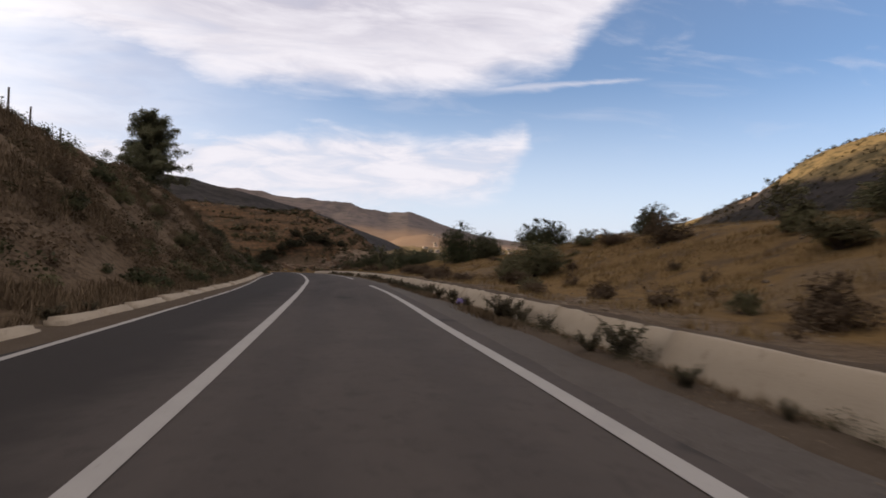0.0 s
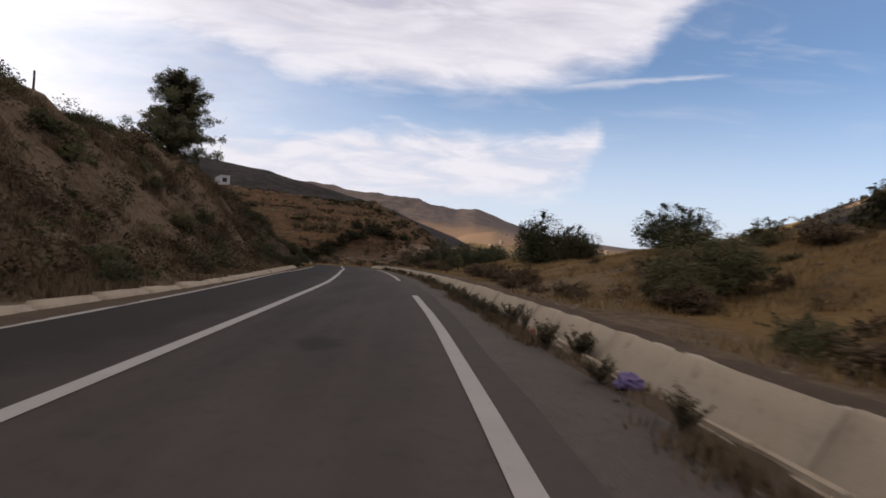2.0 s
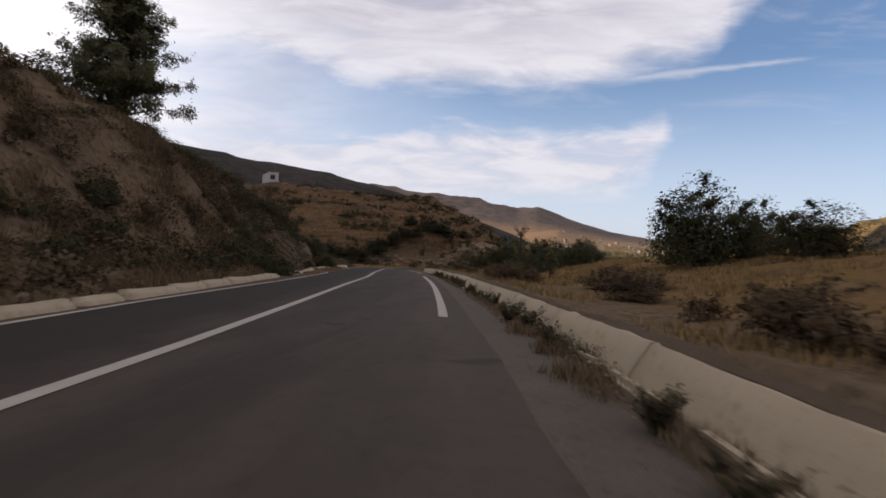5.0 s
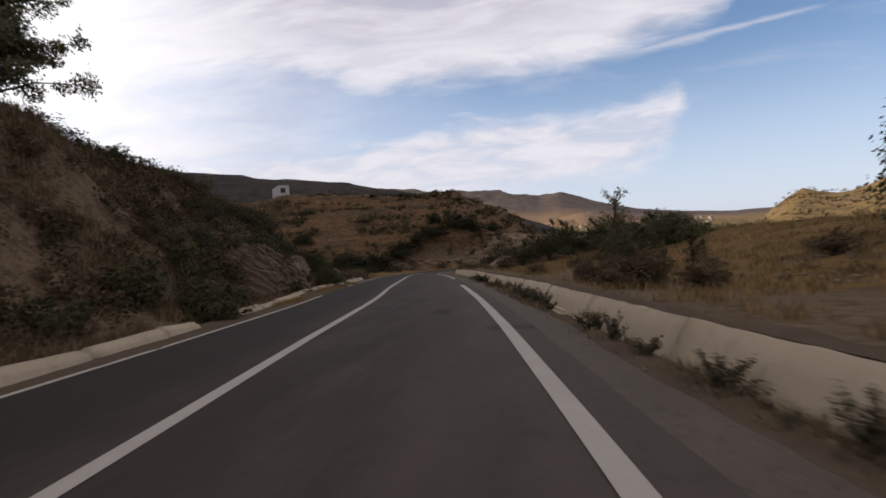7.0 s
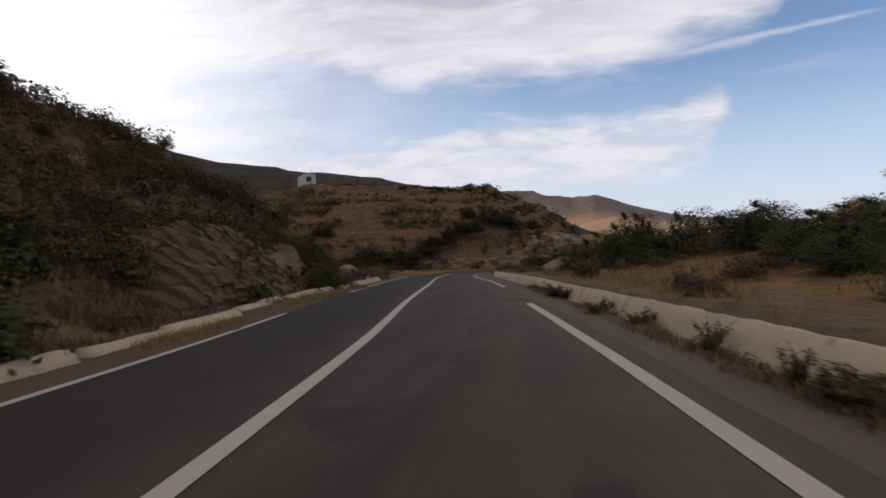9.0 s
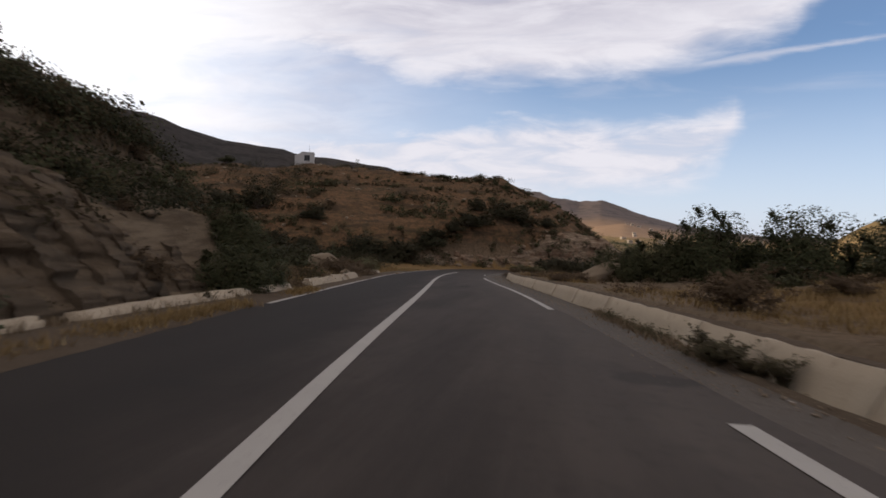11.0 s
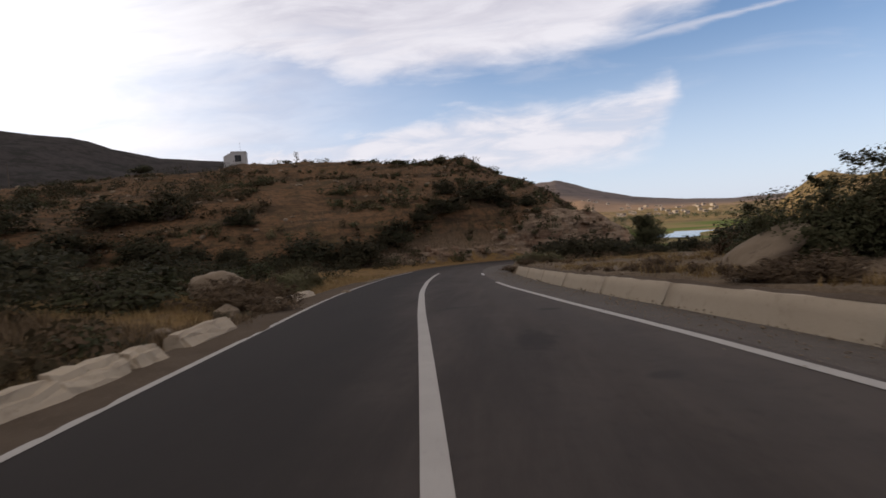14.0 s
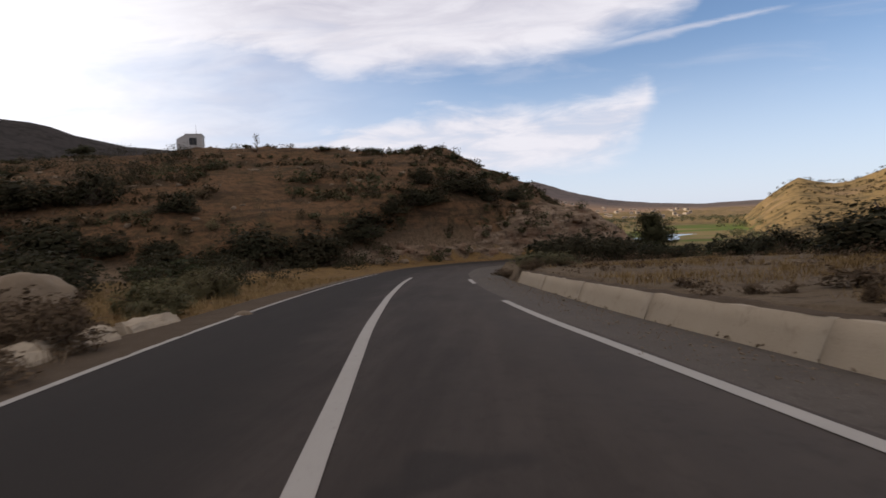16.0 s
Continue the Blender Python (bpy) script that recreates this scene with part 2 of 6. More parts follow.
def ground_build(n, p):
    """Soil, dry grass and scrub, mixed by the ground's own cover layers."""
    def layer(name):
        a = n.add("ShaderNodeAttribute")
        a.attribute_name = name
        return a.outputs["Fac"]
    big, med, fine = n.noise(p, 0.05, 5, 0.6), n.noise(p, 0.55, 6, 0.65), n.noise(p, 7.0, 6, 0.7)
    soil = n.mix(med, (0.125, 0.089, 0.058), (0.225, 0.166, 0.112))
    soil = n.mix(n.step(fine, 0.5, 0.72, 0.0, 0.6), soil, (0.23, 0.185, 0.135))
    soil = n.mix(n.step(n.noise(p, 2.2, 7, 0.75, 0.3), 0.5, 0.62, 0.0, 0.6), soil, (0.072, 0.053, 0.034))
    soil = n.mix(n.step(fine, 0.42, 0.25, 0.0, 0.6), soil, (0.075, 0.055, 0.038))
    soil = n.mix(n.step(n.noise(p, 4.6, 7, 0.78), 0.48, 0.62, 0.0, 0.75), soil, (0.070, 0.050, 0.033))
    red = n.mix(med, (0.135, 0.075, 0.041), (0.19, 0.118, 0.066))
    red = n.mix(n.step(n.noise(p, 0.35, 6, 0.7), 0.5, 0.62, 0.0, 0.75), red, (0.070, 0.058, 0.032))
    red = n.mix(n.step(n.noise(p, 1.5, 7, 0.75, 0.3), 0.46, 0.60, 0.0, 0.75), red, (0.052, 0.040, 0.026))
    red = n.mix(n.step(n.noise(p, 3.1, 6, 0.75), 0.60, 0.70, 0.0, 0.6), red, (0.20, 0.155, 0.11))
    rows = n.noise(n.add("ShaderNodeMapping", Vector=p, Scale=(0.10, 0.10, 1.1)).outputs[0], 1.2, 7, 0.7, 0.4)
    red = n.mix(n.step(rows, 0.5, 0.6, 0.0, 0.75), red, (0.056, 0.043, 0.029))
    grass = n.mix(med, (0.150, 0.092, 0.040), (0.25, 0.165, 0.072))
    grass = n.mix(n.step(fine, 0.5, 0.7, 0.0, 0.5), grass, (0.27, 0.2, 0.11))
    grass = n.mix(n.step(n.noise(p, 0.9, 6, 0.7), 0.5, 0.62, 0.0, 0.8), grass, (0.105, 0.076, 0.050))
    grass = n.mix(n.step(n.noise(p, 3.4, 7, 0.75), 0.53, 0.64, 0.0, 0.7), grass, (0.085, 0.060, 0.038))
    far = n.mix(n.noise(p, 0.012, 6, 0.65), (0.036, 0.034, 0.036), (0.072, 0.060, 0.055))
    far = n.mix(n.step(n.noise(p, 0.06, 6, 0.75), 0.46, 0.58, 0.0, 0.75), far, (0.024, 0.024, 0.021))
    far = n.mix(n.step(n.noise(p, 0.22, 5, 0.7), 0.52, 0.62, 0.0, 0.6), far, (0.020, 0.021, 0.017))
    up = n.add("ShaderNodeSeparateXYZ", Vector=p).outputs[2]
    # grey mauve far rock: distance haze and cloud shade are put into the colour
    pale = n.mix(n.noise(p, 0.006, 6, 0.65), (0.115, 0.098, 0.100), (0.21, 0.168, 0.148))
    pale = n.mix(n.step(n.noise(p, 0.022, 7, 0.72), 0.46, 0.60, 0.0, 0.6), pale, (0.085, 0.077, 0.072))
    # warm low slopes: sunlight on the nearer ranges' feet, put in as colour
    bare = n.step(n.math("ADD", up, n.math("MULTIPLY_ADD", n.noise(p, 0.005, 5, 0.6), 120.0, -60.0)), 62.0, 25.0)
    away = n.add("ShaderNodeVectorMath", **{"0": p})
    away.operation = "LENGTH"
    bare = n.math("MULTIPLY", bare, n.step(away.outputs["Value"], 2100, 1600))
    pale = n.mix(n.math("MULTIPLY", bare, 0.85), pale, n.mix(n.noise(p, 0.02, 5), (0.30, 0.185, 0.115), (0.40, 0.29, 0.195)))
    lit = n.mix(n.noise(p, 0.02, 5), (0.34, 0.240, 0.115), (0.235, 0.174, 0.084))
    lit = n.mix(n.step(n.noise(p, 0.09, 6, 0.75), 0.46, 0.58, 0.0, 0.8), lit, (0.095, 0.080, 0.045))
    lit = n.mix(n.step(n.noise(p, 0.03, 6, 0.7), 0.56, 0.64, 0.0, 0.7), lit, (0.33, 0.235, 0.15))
    field = n.mix(n.step(n.noise(n.add("ShaderNodeMapping", Vector=p, Scale=(0.4, 1.6, 1)).outputs[0], 0.02, 3), 0.45, 0.55), (0.12, 0.165, 0.045), (0.24, 0.19, 0.095))
    beds = n.noise(n.add("ShaderNodeMapping", Vector=p, Scale=(0.35, 0.35, 3.0)).outputs[0], 1.1, 7, 0.7)
    tan = n.mix(n.step(beds, 0.35, 0.65), (0.105, 0.080, 0.056), (0.215, 0.168, 0.118))
    tan = n.mix(n.step(beds, 0.34, 0.27), tan, (0.035, 0.027, 0.02))
    gravel = n.mix(fine, (0.105, 0.080, 0.056), (0.235, 0.186, 0.132))
    gravel = n.mix(n.step(n.noise(p, 2.7, 7, 0.75), 0.50, 0.62, 0.0, 0.7), gravel, (0.085, 0.062, 0.043))
    c = soil
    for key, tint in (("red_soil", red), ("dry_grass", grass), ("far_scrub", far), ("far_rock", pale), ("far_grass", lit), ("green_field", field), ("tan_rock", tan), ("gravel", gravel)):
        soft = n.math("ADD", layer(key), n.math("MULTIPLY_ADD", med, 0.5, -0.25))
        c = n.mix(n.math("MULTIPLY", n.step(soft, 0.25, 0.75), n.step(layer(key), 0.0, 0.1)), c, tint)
    return c, n.math("ADD", n.math("MULTIPLY", med, 2.0), fine)


ASPHALT = material("asphalt", asphalt_build, 0.93, (0.35, 0.006), 0.18)
SHOULDER = material("old_asphalt", shoulder_build, 0.95, (0.5, 0.012))
CONCRETE = material("weathered_concrete", concrete_build, 0.9, (0.4, 0.012))
PAINT = material("road_paint", paint_build, 0.8, (0.2, 0.003))
GROUND = material("dry_ground", ground_build, 1.0, (0.7, 0.12), 0.05)


# ---- the road's line: x, y, z of its centre ----
LINE = [(0.6, -80, 3.6), (-0.5, -50, 2.02), (-1.72, -20, 0.83), (-2.15, -10, 0.43), (-2.62, 0, -0.0), (-2.96, 5, -0.24), (-3.42, 10, -0.48),
        (-3.95, 14.5, -0.71), (-4.62, 20, -0.99), (-6.0, 30, -1.56), (-7.38, 38, -2.04), (-8.52, 45, -2.49), (-9.67, 51.5, -2.93), (-10.8, 57.5, -3.36),
        (-11.65, 62.5, -3.72), (-12.45, 69, -4.18), (-13.1, 76, -4.68), (-13.4, 84, -5.25), (-12.7, 92.5, -5.8), (-9.9, 100, -6.3), (-5.2, 105.2, -6.65),
        (2, 108.2, -7.0), (14, 109.5, -7.35), (34, 108, -7.95), (60, 112, -8.75)]


def spline(points, step):
    """A smooth line through the points, resampled evenly."""
    p = np.array([points[0]] + list(points) + [points[-1]], float)
    out = []
    for a, b, c, d in zip(p, p[1:], p[2:], p[3:]):
        k = max(2, int(np.linalg.norm(c - b) / step))
        t = np.linspace(0, 1, k, endpoint=False)[:, None]
        out.append(0.5 * (2 * b + (c - a) * t + (2 * a - 5 * b + 4 * c - d) * t**2 + (3 * b - 3 * c + d - a) * t**3))
    return np.vstack(out + [p[-1:]])


ROAD = spline(LINE, 0.5)
ROAD_DIR = np.gradient(ROAD[:, :2], axis=0)
ROAD_DIR /= np.linalg.norm(ROAD_DIR, axis=1)[:, None]
ROAD_RIGHT = np.stack([ROAD_DIR[:, 1], -ROAD_DIR[:, 0]], 1)


def road_at(y):
    """Index of the centre line's point at that y (for the straight run before the bend)."""
    return int(np.argmin(np.abs(ROAD[:330, 1] - y)))


def beside(y, lat, up=0.0):
    i = road_at(y)
    x, yy = ROAD[i, :2] + ROAD_RIGHT[i] * lat
    return float(x), float(yy), float(ROAD[i, 2]) + up


def road_frame(x, y):
    """Signed distance right of the centre line, its height and its index, for arrays."""
    x, y = np.asarray(x, float), np.asarray(y, float)
    lat, z, idx = np.empty(x.shape), np.empty(x.shape), np.empty(x.shape, int)
    fx, fy = x.ravel(), y.ravel()
    fl, fz, fi = lat.ravel(), z.ravel(), idx.ravel()
    for k in range(0, len(fx), 4000):
        q = np.stack([fx[k:k + 4000], fy[k:k + 4000]], 1)
        d = ((q[:, None] - ROAD[None, :, :2]) ** 2).sum(2)
        i = d.argmin(1)
        side = ((q - ROAD[i, :2]) * ROAD_RIGHT[i]).sum(1)
        fl[k:k + 4000] = np.sqrt(d[np.arange(len(i)), i]) * np.where(side < 0, -1, 1)
        fz[k:k + 4000], fi[k:k + 4000] = ROAD[i, 2], i
    return fl.reshape(x.shape), fz.reshape(x.shape), fi.reshape(x.shape)


def smooth(x, lo, hi):
    t = np.clip((x - lo) / (hi - lo), 0, 1)
    return t * t * (3 - 2 * t)


_rng = np.random.default_rng(7)
_lattice = _rng.random((256, 256))


def value_noise(x, y):
    xi, yi = np.floor(x).astype(int), np.floor(y).astype(int)
    fx, fy = x - xi, y - yi
    fx, fy = fx * fx * (3 - 2 * fx), fy * fy * (3 - 2 * fy)
    g = lambda a, b: _lattice[a % 256, b % 256]
    return (g(xi, yi) * (1 - fx) + g(xi + 1, yi) * fx) * (1 - fy) + (g(xi, yi + 1) * (1 - fx) + g(xi + 1, yi + 1) * fx) * fy - 0.5


def fbm(x, y, size, octaves=5, gain=0.5):
    out, amp = 0, 1.0
    for k in range(octaves):
        out = out + amp * value_noise(x / size + 17.3 * k, y / size + 9.1 * k)
        size, amp = size / 2.03, amp * gain
    return out


def gutter_in(y):
    """The foot of the battered concrete edge on the right."""
    return np.interp(y, [-30, -6, 0, 6, 13, 22, 30, 44, 60, 73], [4.75, 4.62, 4.52, 4.42, 4.40, 4.12, 4.10, 4.15, 4.13, 4.1])


def gutter_out(y):
    """Its top edge."""
    return gutter_in(y) + np.interp(y, [25, 45], [0.27, 0.2])


def gutter_up(y):
    return np.interp(y, [-10, 10, 25, 45, 75], [0.40, 0.37, 0.37, 0.345, 0.34])


def shelf_out(y):
    """Where the shelf behind the concrete edge turns into the mound."""
    return np.interp(y, [-30, -8, 3, 10, 20, 25, 29.5, 40, 60, 73], [6.0, 5.9, 5.55, 5.35, 5.1, 5.05, 4.72, 4.62, 4.75, 4.5])


def ridge(az, r, stops, dist, width, base, power=1.3):
    """A mountain range round the viewer: its crest's angle over the horizon by bearing, its distance and half width."""
    top = dist * np.tan(np.radians(np.interp(az, [s[0] for s in stops], [s[1] for s in stops])))
    return base + (top - base) * np.clip(1 - np.abs(r - dist) / width, 0, 1) ** power


def height(x, y):
    """The ground's height, its cover layers and the distance to the road."""
    x, y = np.asarray(x, float), np.asarray(y, float)
    lat, zr, _ = road_frame(x, y)
    rx, ry = x + 5, y - 40
    r, az = np.hypot(rx, ry), np.degrees(np.arctan2(rx, ry))
    n1, n2, n3 = fbm(x, y, 9.0), fbm(x, y, 2.2, 4), fbm(x, y, 120.0, 6)
    layers = {k: np.zeros(x.shape) for k in ("red_soil", "dry_grass", "far_scrub", "far_rock", "far_grass", "green_field", "tan_rock", "gravel")}
    # right of the road: a grassy mound, then down to the river
    dr = np.clip(lat - shelf_out(y), 0, None)
    mound = np.interp(y, [-60, 0, 10, 20, 30, 46, 58, 75], [4.2, 3.1, 2.9, 2.2, 1.65, 1.5, 0.5, 0.2])
    right = zr + gutter_up(y) - 0.12 * smooth(dr, 0, 6) + mound * smooth(dr, 0.5, 12.5) - (mound + 15) * smooth(dr, 15, 95) + 0.35 * n1 * smooth(dr, 0.3, 4) + 0.10 * n2
    # left of the road: a steep cut bank, ending where the field opens
    kerb_back = np.interp(y, [28, 36], [2.95, 3.5])
    dl = np.clip(np.where(-lat < 5.5, (-lat - kerb_back) * 2.0 / (5.5 - kerb_back), -lat - 3.5), 0, None)
    tall = np.interp(y, [-60, 14, 20, 27, 36, 40, 46, 49, 51, 53, 55, 59, 75], [7.1, 7.0, 6.7, 7.6, 6.7, 5.4, 5.2, 4.7, 3.8, 2.4, 1.2, 0.3, 0.1])
    bank = tall * (0.62 * smooth(dl, 0.3, 7.5) + 0.38 * smooth(dl, 3.0, 11.5)) * (1 + 0.05 * n2) + (1.3 * n1 + 0.35 * n2) * smooth(dl, 0.8, 4.0) * smooth(tall, 0.5, 4)
    left = zr - 0.13 + bank + 0.07 * np.clip(dl - 12, 0, 40) + 0.07 * n2 * smooth(dl, 0.0, 1.0)
    face = smooth(y, 36, 40) * smooth(y, 50, 46) * smooth(tall, 1.5, 4) * (lat < 0)
    left = left + face * (0.55 * smooth(np.sin(left * 2.6 + n1 * 2), -0.6, 0.6) * smooth(dl, 0.8, 2.0) * smooth(dl, 9, 6) + 0.5 * smooth(dl, 0.4, 2.2))
    near = np.where(lat > 0, right, left)
    # the hill ahead, cut by the bend of the road
    foot = np.interp(x, [-160, -95, -60, -30, -19, -8, 0, 8, 16], [52, 66, 78, 92, 102.5, 111, 114.5, 117, 121])
    top = np.interp(x, [-160, -110, -75, -58, -37, -24, -16, -6, 2, 7, 14], [13, 10.5, 9.0, 9.6, 8.6, 8.4, 8.7, 4.2, -1.2, -7.5, -12]) + 0.9 * n1
    base = np.interp(x, [-160, -40, -10, 16], [-3.2, -5.6, -6.5, -8])
    crest = np.interp(x, [-160, -60, -37, -24, -10, 16], [122, 139, 131, 137, 147, 148])
    f = (y - foot) / (crest - foot)
    cut = 0.30 * smooth(f, 0.0, 0.10) * smooth(x, -30, -14) + 0.10 * smooth(f, 0.0, 0.2)
    shape = np.clip(cut + (1 - cut) * np.clip(f, 0, 1) ** 0.95, 0, 1)
    hill = base + (top - base) * shape * smooth(f, -0.02, 0.02) - 0.10 * np.clip(y - crest, 0, 60) + (0.5 * n1 + 0.25 * n2) * smooth(f, 0.0, 0.1)
    near = np.where(f > -0.02, np.maximum(near * (1 - smooth(f, -0.02, 0.1)) + hill * smooth(f, -0.02, 0.1), hill), near)
    # valley floor and mountains
    floor = -18 + 0.8 * n3 + 0.010 * np.clip(r - 900, 0, 2500) * smooth(az, 22, -5)
    out = smooth(r, 115, 190)
    near = near * (1 - out) + np.maximum(floor, 0) * 0 + floor * out
    # left of -53 degrees the ridge is unseen, raised to block the sun
    dark = ridge(az, r, [(-180, 6), (-150, 14), (-120, 21), (-85, 23), (-66, 21.5), (-59, 13.5), (-53, 9.8), (-51, 9.6), (-44, 9.0), (-40, 8.6), (-37, 7.4), (-32, 6.9), (-28, 6.2), (-21, 5.6), (-13, 4.5), (-5, 2.6), (3, 0), (6, -1.4), (180, -1.4)], 620, 420, -18, 1.15)
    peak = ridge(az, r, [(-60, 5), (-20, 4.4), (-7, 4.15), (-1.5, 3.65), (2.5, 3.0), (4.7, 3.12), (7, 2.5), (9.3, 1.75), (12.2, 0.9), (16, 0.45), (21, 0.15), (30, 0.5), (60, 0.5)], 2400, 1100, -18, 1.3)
    low = ridge(az, r, [(2, -0.5), (4.2, 0.35), (7, 0.9), (10, 0.2), (14, -0.2), (18, -0.4)], 1250, 420, -18, 1.2)
    knoll = ridge(az, r, [(23.3, -2.0), (24.3, -0.3), (26.2, 1.6), (27.4, 2.2), (29, 1.75), (31, 1.65), (33, 2.5), (35, 3.5), (39, 4.4), (46, 4.5), (60, 2)], 520, 300, -18, 1.15)
    big = ridge(az, r, [(33, -3.0), (35.0, -0.4), (36.8, 2.0), (40.0, 4.3), (42.0, 5.7), (46.0, 7.6), (50, 10.2), (60, 14), (80, 16), (110, 12), (150, 6)], 330, 190, -18, 1.1)
    rough_mt = (n3 * 0.10 + fbm(x, y, 45, 4) * 0.04)
    z = near
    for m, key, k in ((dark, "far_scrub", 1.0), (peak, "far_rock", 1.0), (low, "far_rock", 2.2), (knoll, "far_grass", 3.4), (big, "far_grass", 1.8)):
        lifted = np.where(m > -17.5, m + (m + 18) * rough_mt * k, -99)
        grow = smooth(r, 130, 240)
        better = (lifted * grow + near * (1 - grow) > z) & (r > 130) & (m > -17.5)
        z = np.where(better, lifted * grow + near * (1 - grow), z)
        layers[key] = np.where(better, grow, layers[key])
        for other in ("far_scrub", "far_rock", "far_grass"):
            if other != key:
                layers[other] = np.where(better, 0, layers[other])
    # below the road's own surface everywhere on the carriageway
    on_road = smooth(lat, -np.interp(y, [28, 36], [3.1, 3.55]), -np.interp(y, [28, 36], [2.85, 3.3])) * smooth(gutter_out(y) + 0.14 - lat, 0.0, 0.06)
    z = np.where(on_road > 0, z * (1 - on_road) + np.minimum(z, zr - 0.2) * on_road, z)
    strip = smooth(lat, 3.7, 3.95) * smooth(lat, 4.75, 4.4) * (y < 76)
    verge = smooth(-lat, 3.0, 3.25) * smooth(-lat, 3.9, 3.5)
    layers["gravel"] = np.clip((lat > 0) * smooth(lat, 5.6, 6.6) * smooth(lat, 14, 10) * smooth(y, 34, 20) * smooth(n1 + 0.4 * n2, 0.02, 0.22) * 0.5 + 0.25 * strip + verge + (lat > 0) * smooth(y, 43, 52) * smooth(y, 84, 78) * smooth(lat, 4.6, 5.2) * smooth(lat, 24, 16) * (0.75 + 0.8 * n1) + (r < 118) * (lat > 0) * smooth(lat - gutter_out(y), 1.6, 0.2) * 0.6, 0, 1)
    layers["dry_grass"] = (r < 150) * smooth(lat, 5.5, 8.0) * smooth(x, 46, 24) * (1 - 0.8 * smooth(y, 43, 52)) + (lat < 0) * smooth(y, 50, 56) * smooth(-lat, 3.4, 4.2) * smooth(-lat, 16, 9) * (f < 0)
    layers["far_rock"] = np.maximum(layers["far_rock"], (knoll > -17) * (layers["far_grass"] > 0.5) * smooth(fbm(x, y, 70, 4), 0.10, 0.22) * (r > 300))
    layers["tan_rock"] = (lat < 0) * smooth(y, 35, 39) * smooth(y, 50, 47) * smooth(-lat, 3.8, 4.4) * smooth(-lat, 10.5, 8.5)
    layers["red_soil"] = smooth(f, 0.0, 0.09) * (r < 180)
    # scrub layer also darkens the steep slope below a height, painting its shadow line
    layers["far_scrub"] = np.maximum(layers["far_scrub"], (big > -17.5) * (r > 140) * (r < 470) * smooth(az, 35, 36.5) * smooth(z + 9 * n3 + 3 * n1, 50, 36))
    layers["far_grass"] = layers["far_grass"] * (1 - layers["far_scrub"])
    layers["far_grass"] = np.maximum(layers["far_grass"], (r > 380) * smooth(az, -1, 5) * (z < -9) * (0.75 + 0.5 * n3))
    layers["green_field"] = (r > 190) * smooth(r + 160 * n3, 640, 540) * smooth(z, -15.5, -17.2) * smooth(az, 8, 12) * smooth(az, 60, 45)
    layers["far_scrub"] = np.maximum(layers["far_scrub"], (r > 150) * smooth(az, -2, -12) * 1.0)
    return z, layers


def mesh_object(name, verts, faces, mat, parent=None):
    me = bpy.data.meshes.new(name)
    me.from_pydata([tuple(map(float, q)) for q in verts], [], [tuple(map(int, q)) for q in faces])
    me.materials.append(mat)
    me.update()
    ob = new(name, me)
    ob.parent = parent
    return ob


def shade_smooth(ob):
    ob.data.polygons.foreach_set("use_smooth", [True] * len(ob.data.polygons))
    return ob


def spread(lo, hi, fine_lo, fine_hi, fine, growth, cap=1e9):
    """Grid lines, evenly fine within a stretch and ever coarser outside it."""
    mid = list(np.arange(fine_lo, fine_hi, fine))
    step, q, up = fine, fine_hi, []
    while q < hi:
        up.append(q)
        step = min(step * growth, cap)
        q += step
    step, q, down = fine, fine_lo, []
    while q > lo:
        step = min(step * growth, cap)
        q -= step
        down.append(q)
    return np.array(down[::-1] + mid + up + [hi])


def build_ground():
    lats = spread(-4200, 4200, -20, 20, 0.42, 1.055, 60)
    ys = spread(-900, 4600, -24, 82, 0.6, 1.045, 60)
    centre = np.interp(ys, ROAD[:325, 1], ROAD[:325, 0])
    X = centre[:, None] + lats[None, :]
    Y = np.repeat(ys[:, None], len(lats), 1)
    Z, layers = height(X, Y)
    rows, cols = X.shape
    i = np.arange(rows * cols).reshape(rows, cols)
    faces = np.stack([i[:-1, :-1], i[:-1, 1:], i[1:, 1:], i[1:, :-1]], -1).reshape(-1, 4)
    me = bpy.data.meshes.new("ground")
    me.vertices.add(rows * cols)
    me.vertices.foreach_set("co", np.stack([X, Y, Z], -1).astype(np.float32).ravel())
    me.loops.add(faces.size)
    me.loops.foreach_set("vertex_index", faces.astype(np.int32).ravel())
    me.polygons.add(len(faces))
    me.polygons.foreach_set("loop_start", (np.arange(len(faces)) * 4).astype(np.int32))
    me.polygons.foreach_set("loop_total", np.full(len(faces), 4, np.int32))
    me.polygons.foreach_set("use_smooth", np.ones(len(faces), bool))
    me.materials.append(GROUND)
    for key, val in layers.items():
        me.attributes.new(key, "FLOAT", "POINT").data.foreach_set("value", val.astype(np.float32).ravel())
    me.update(calc_edges=True)
    me.validate()
    return tagged(new("ground", me), "dry stony hillside ground with yellow grass and scrub", "ground", kind="structure")


ground = build_ground()


def ground_z(x, y):
    return float(height(np.array([x]), np.array([y]))[0][0])


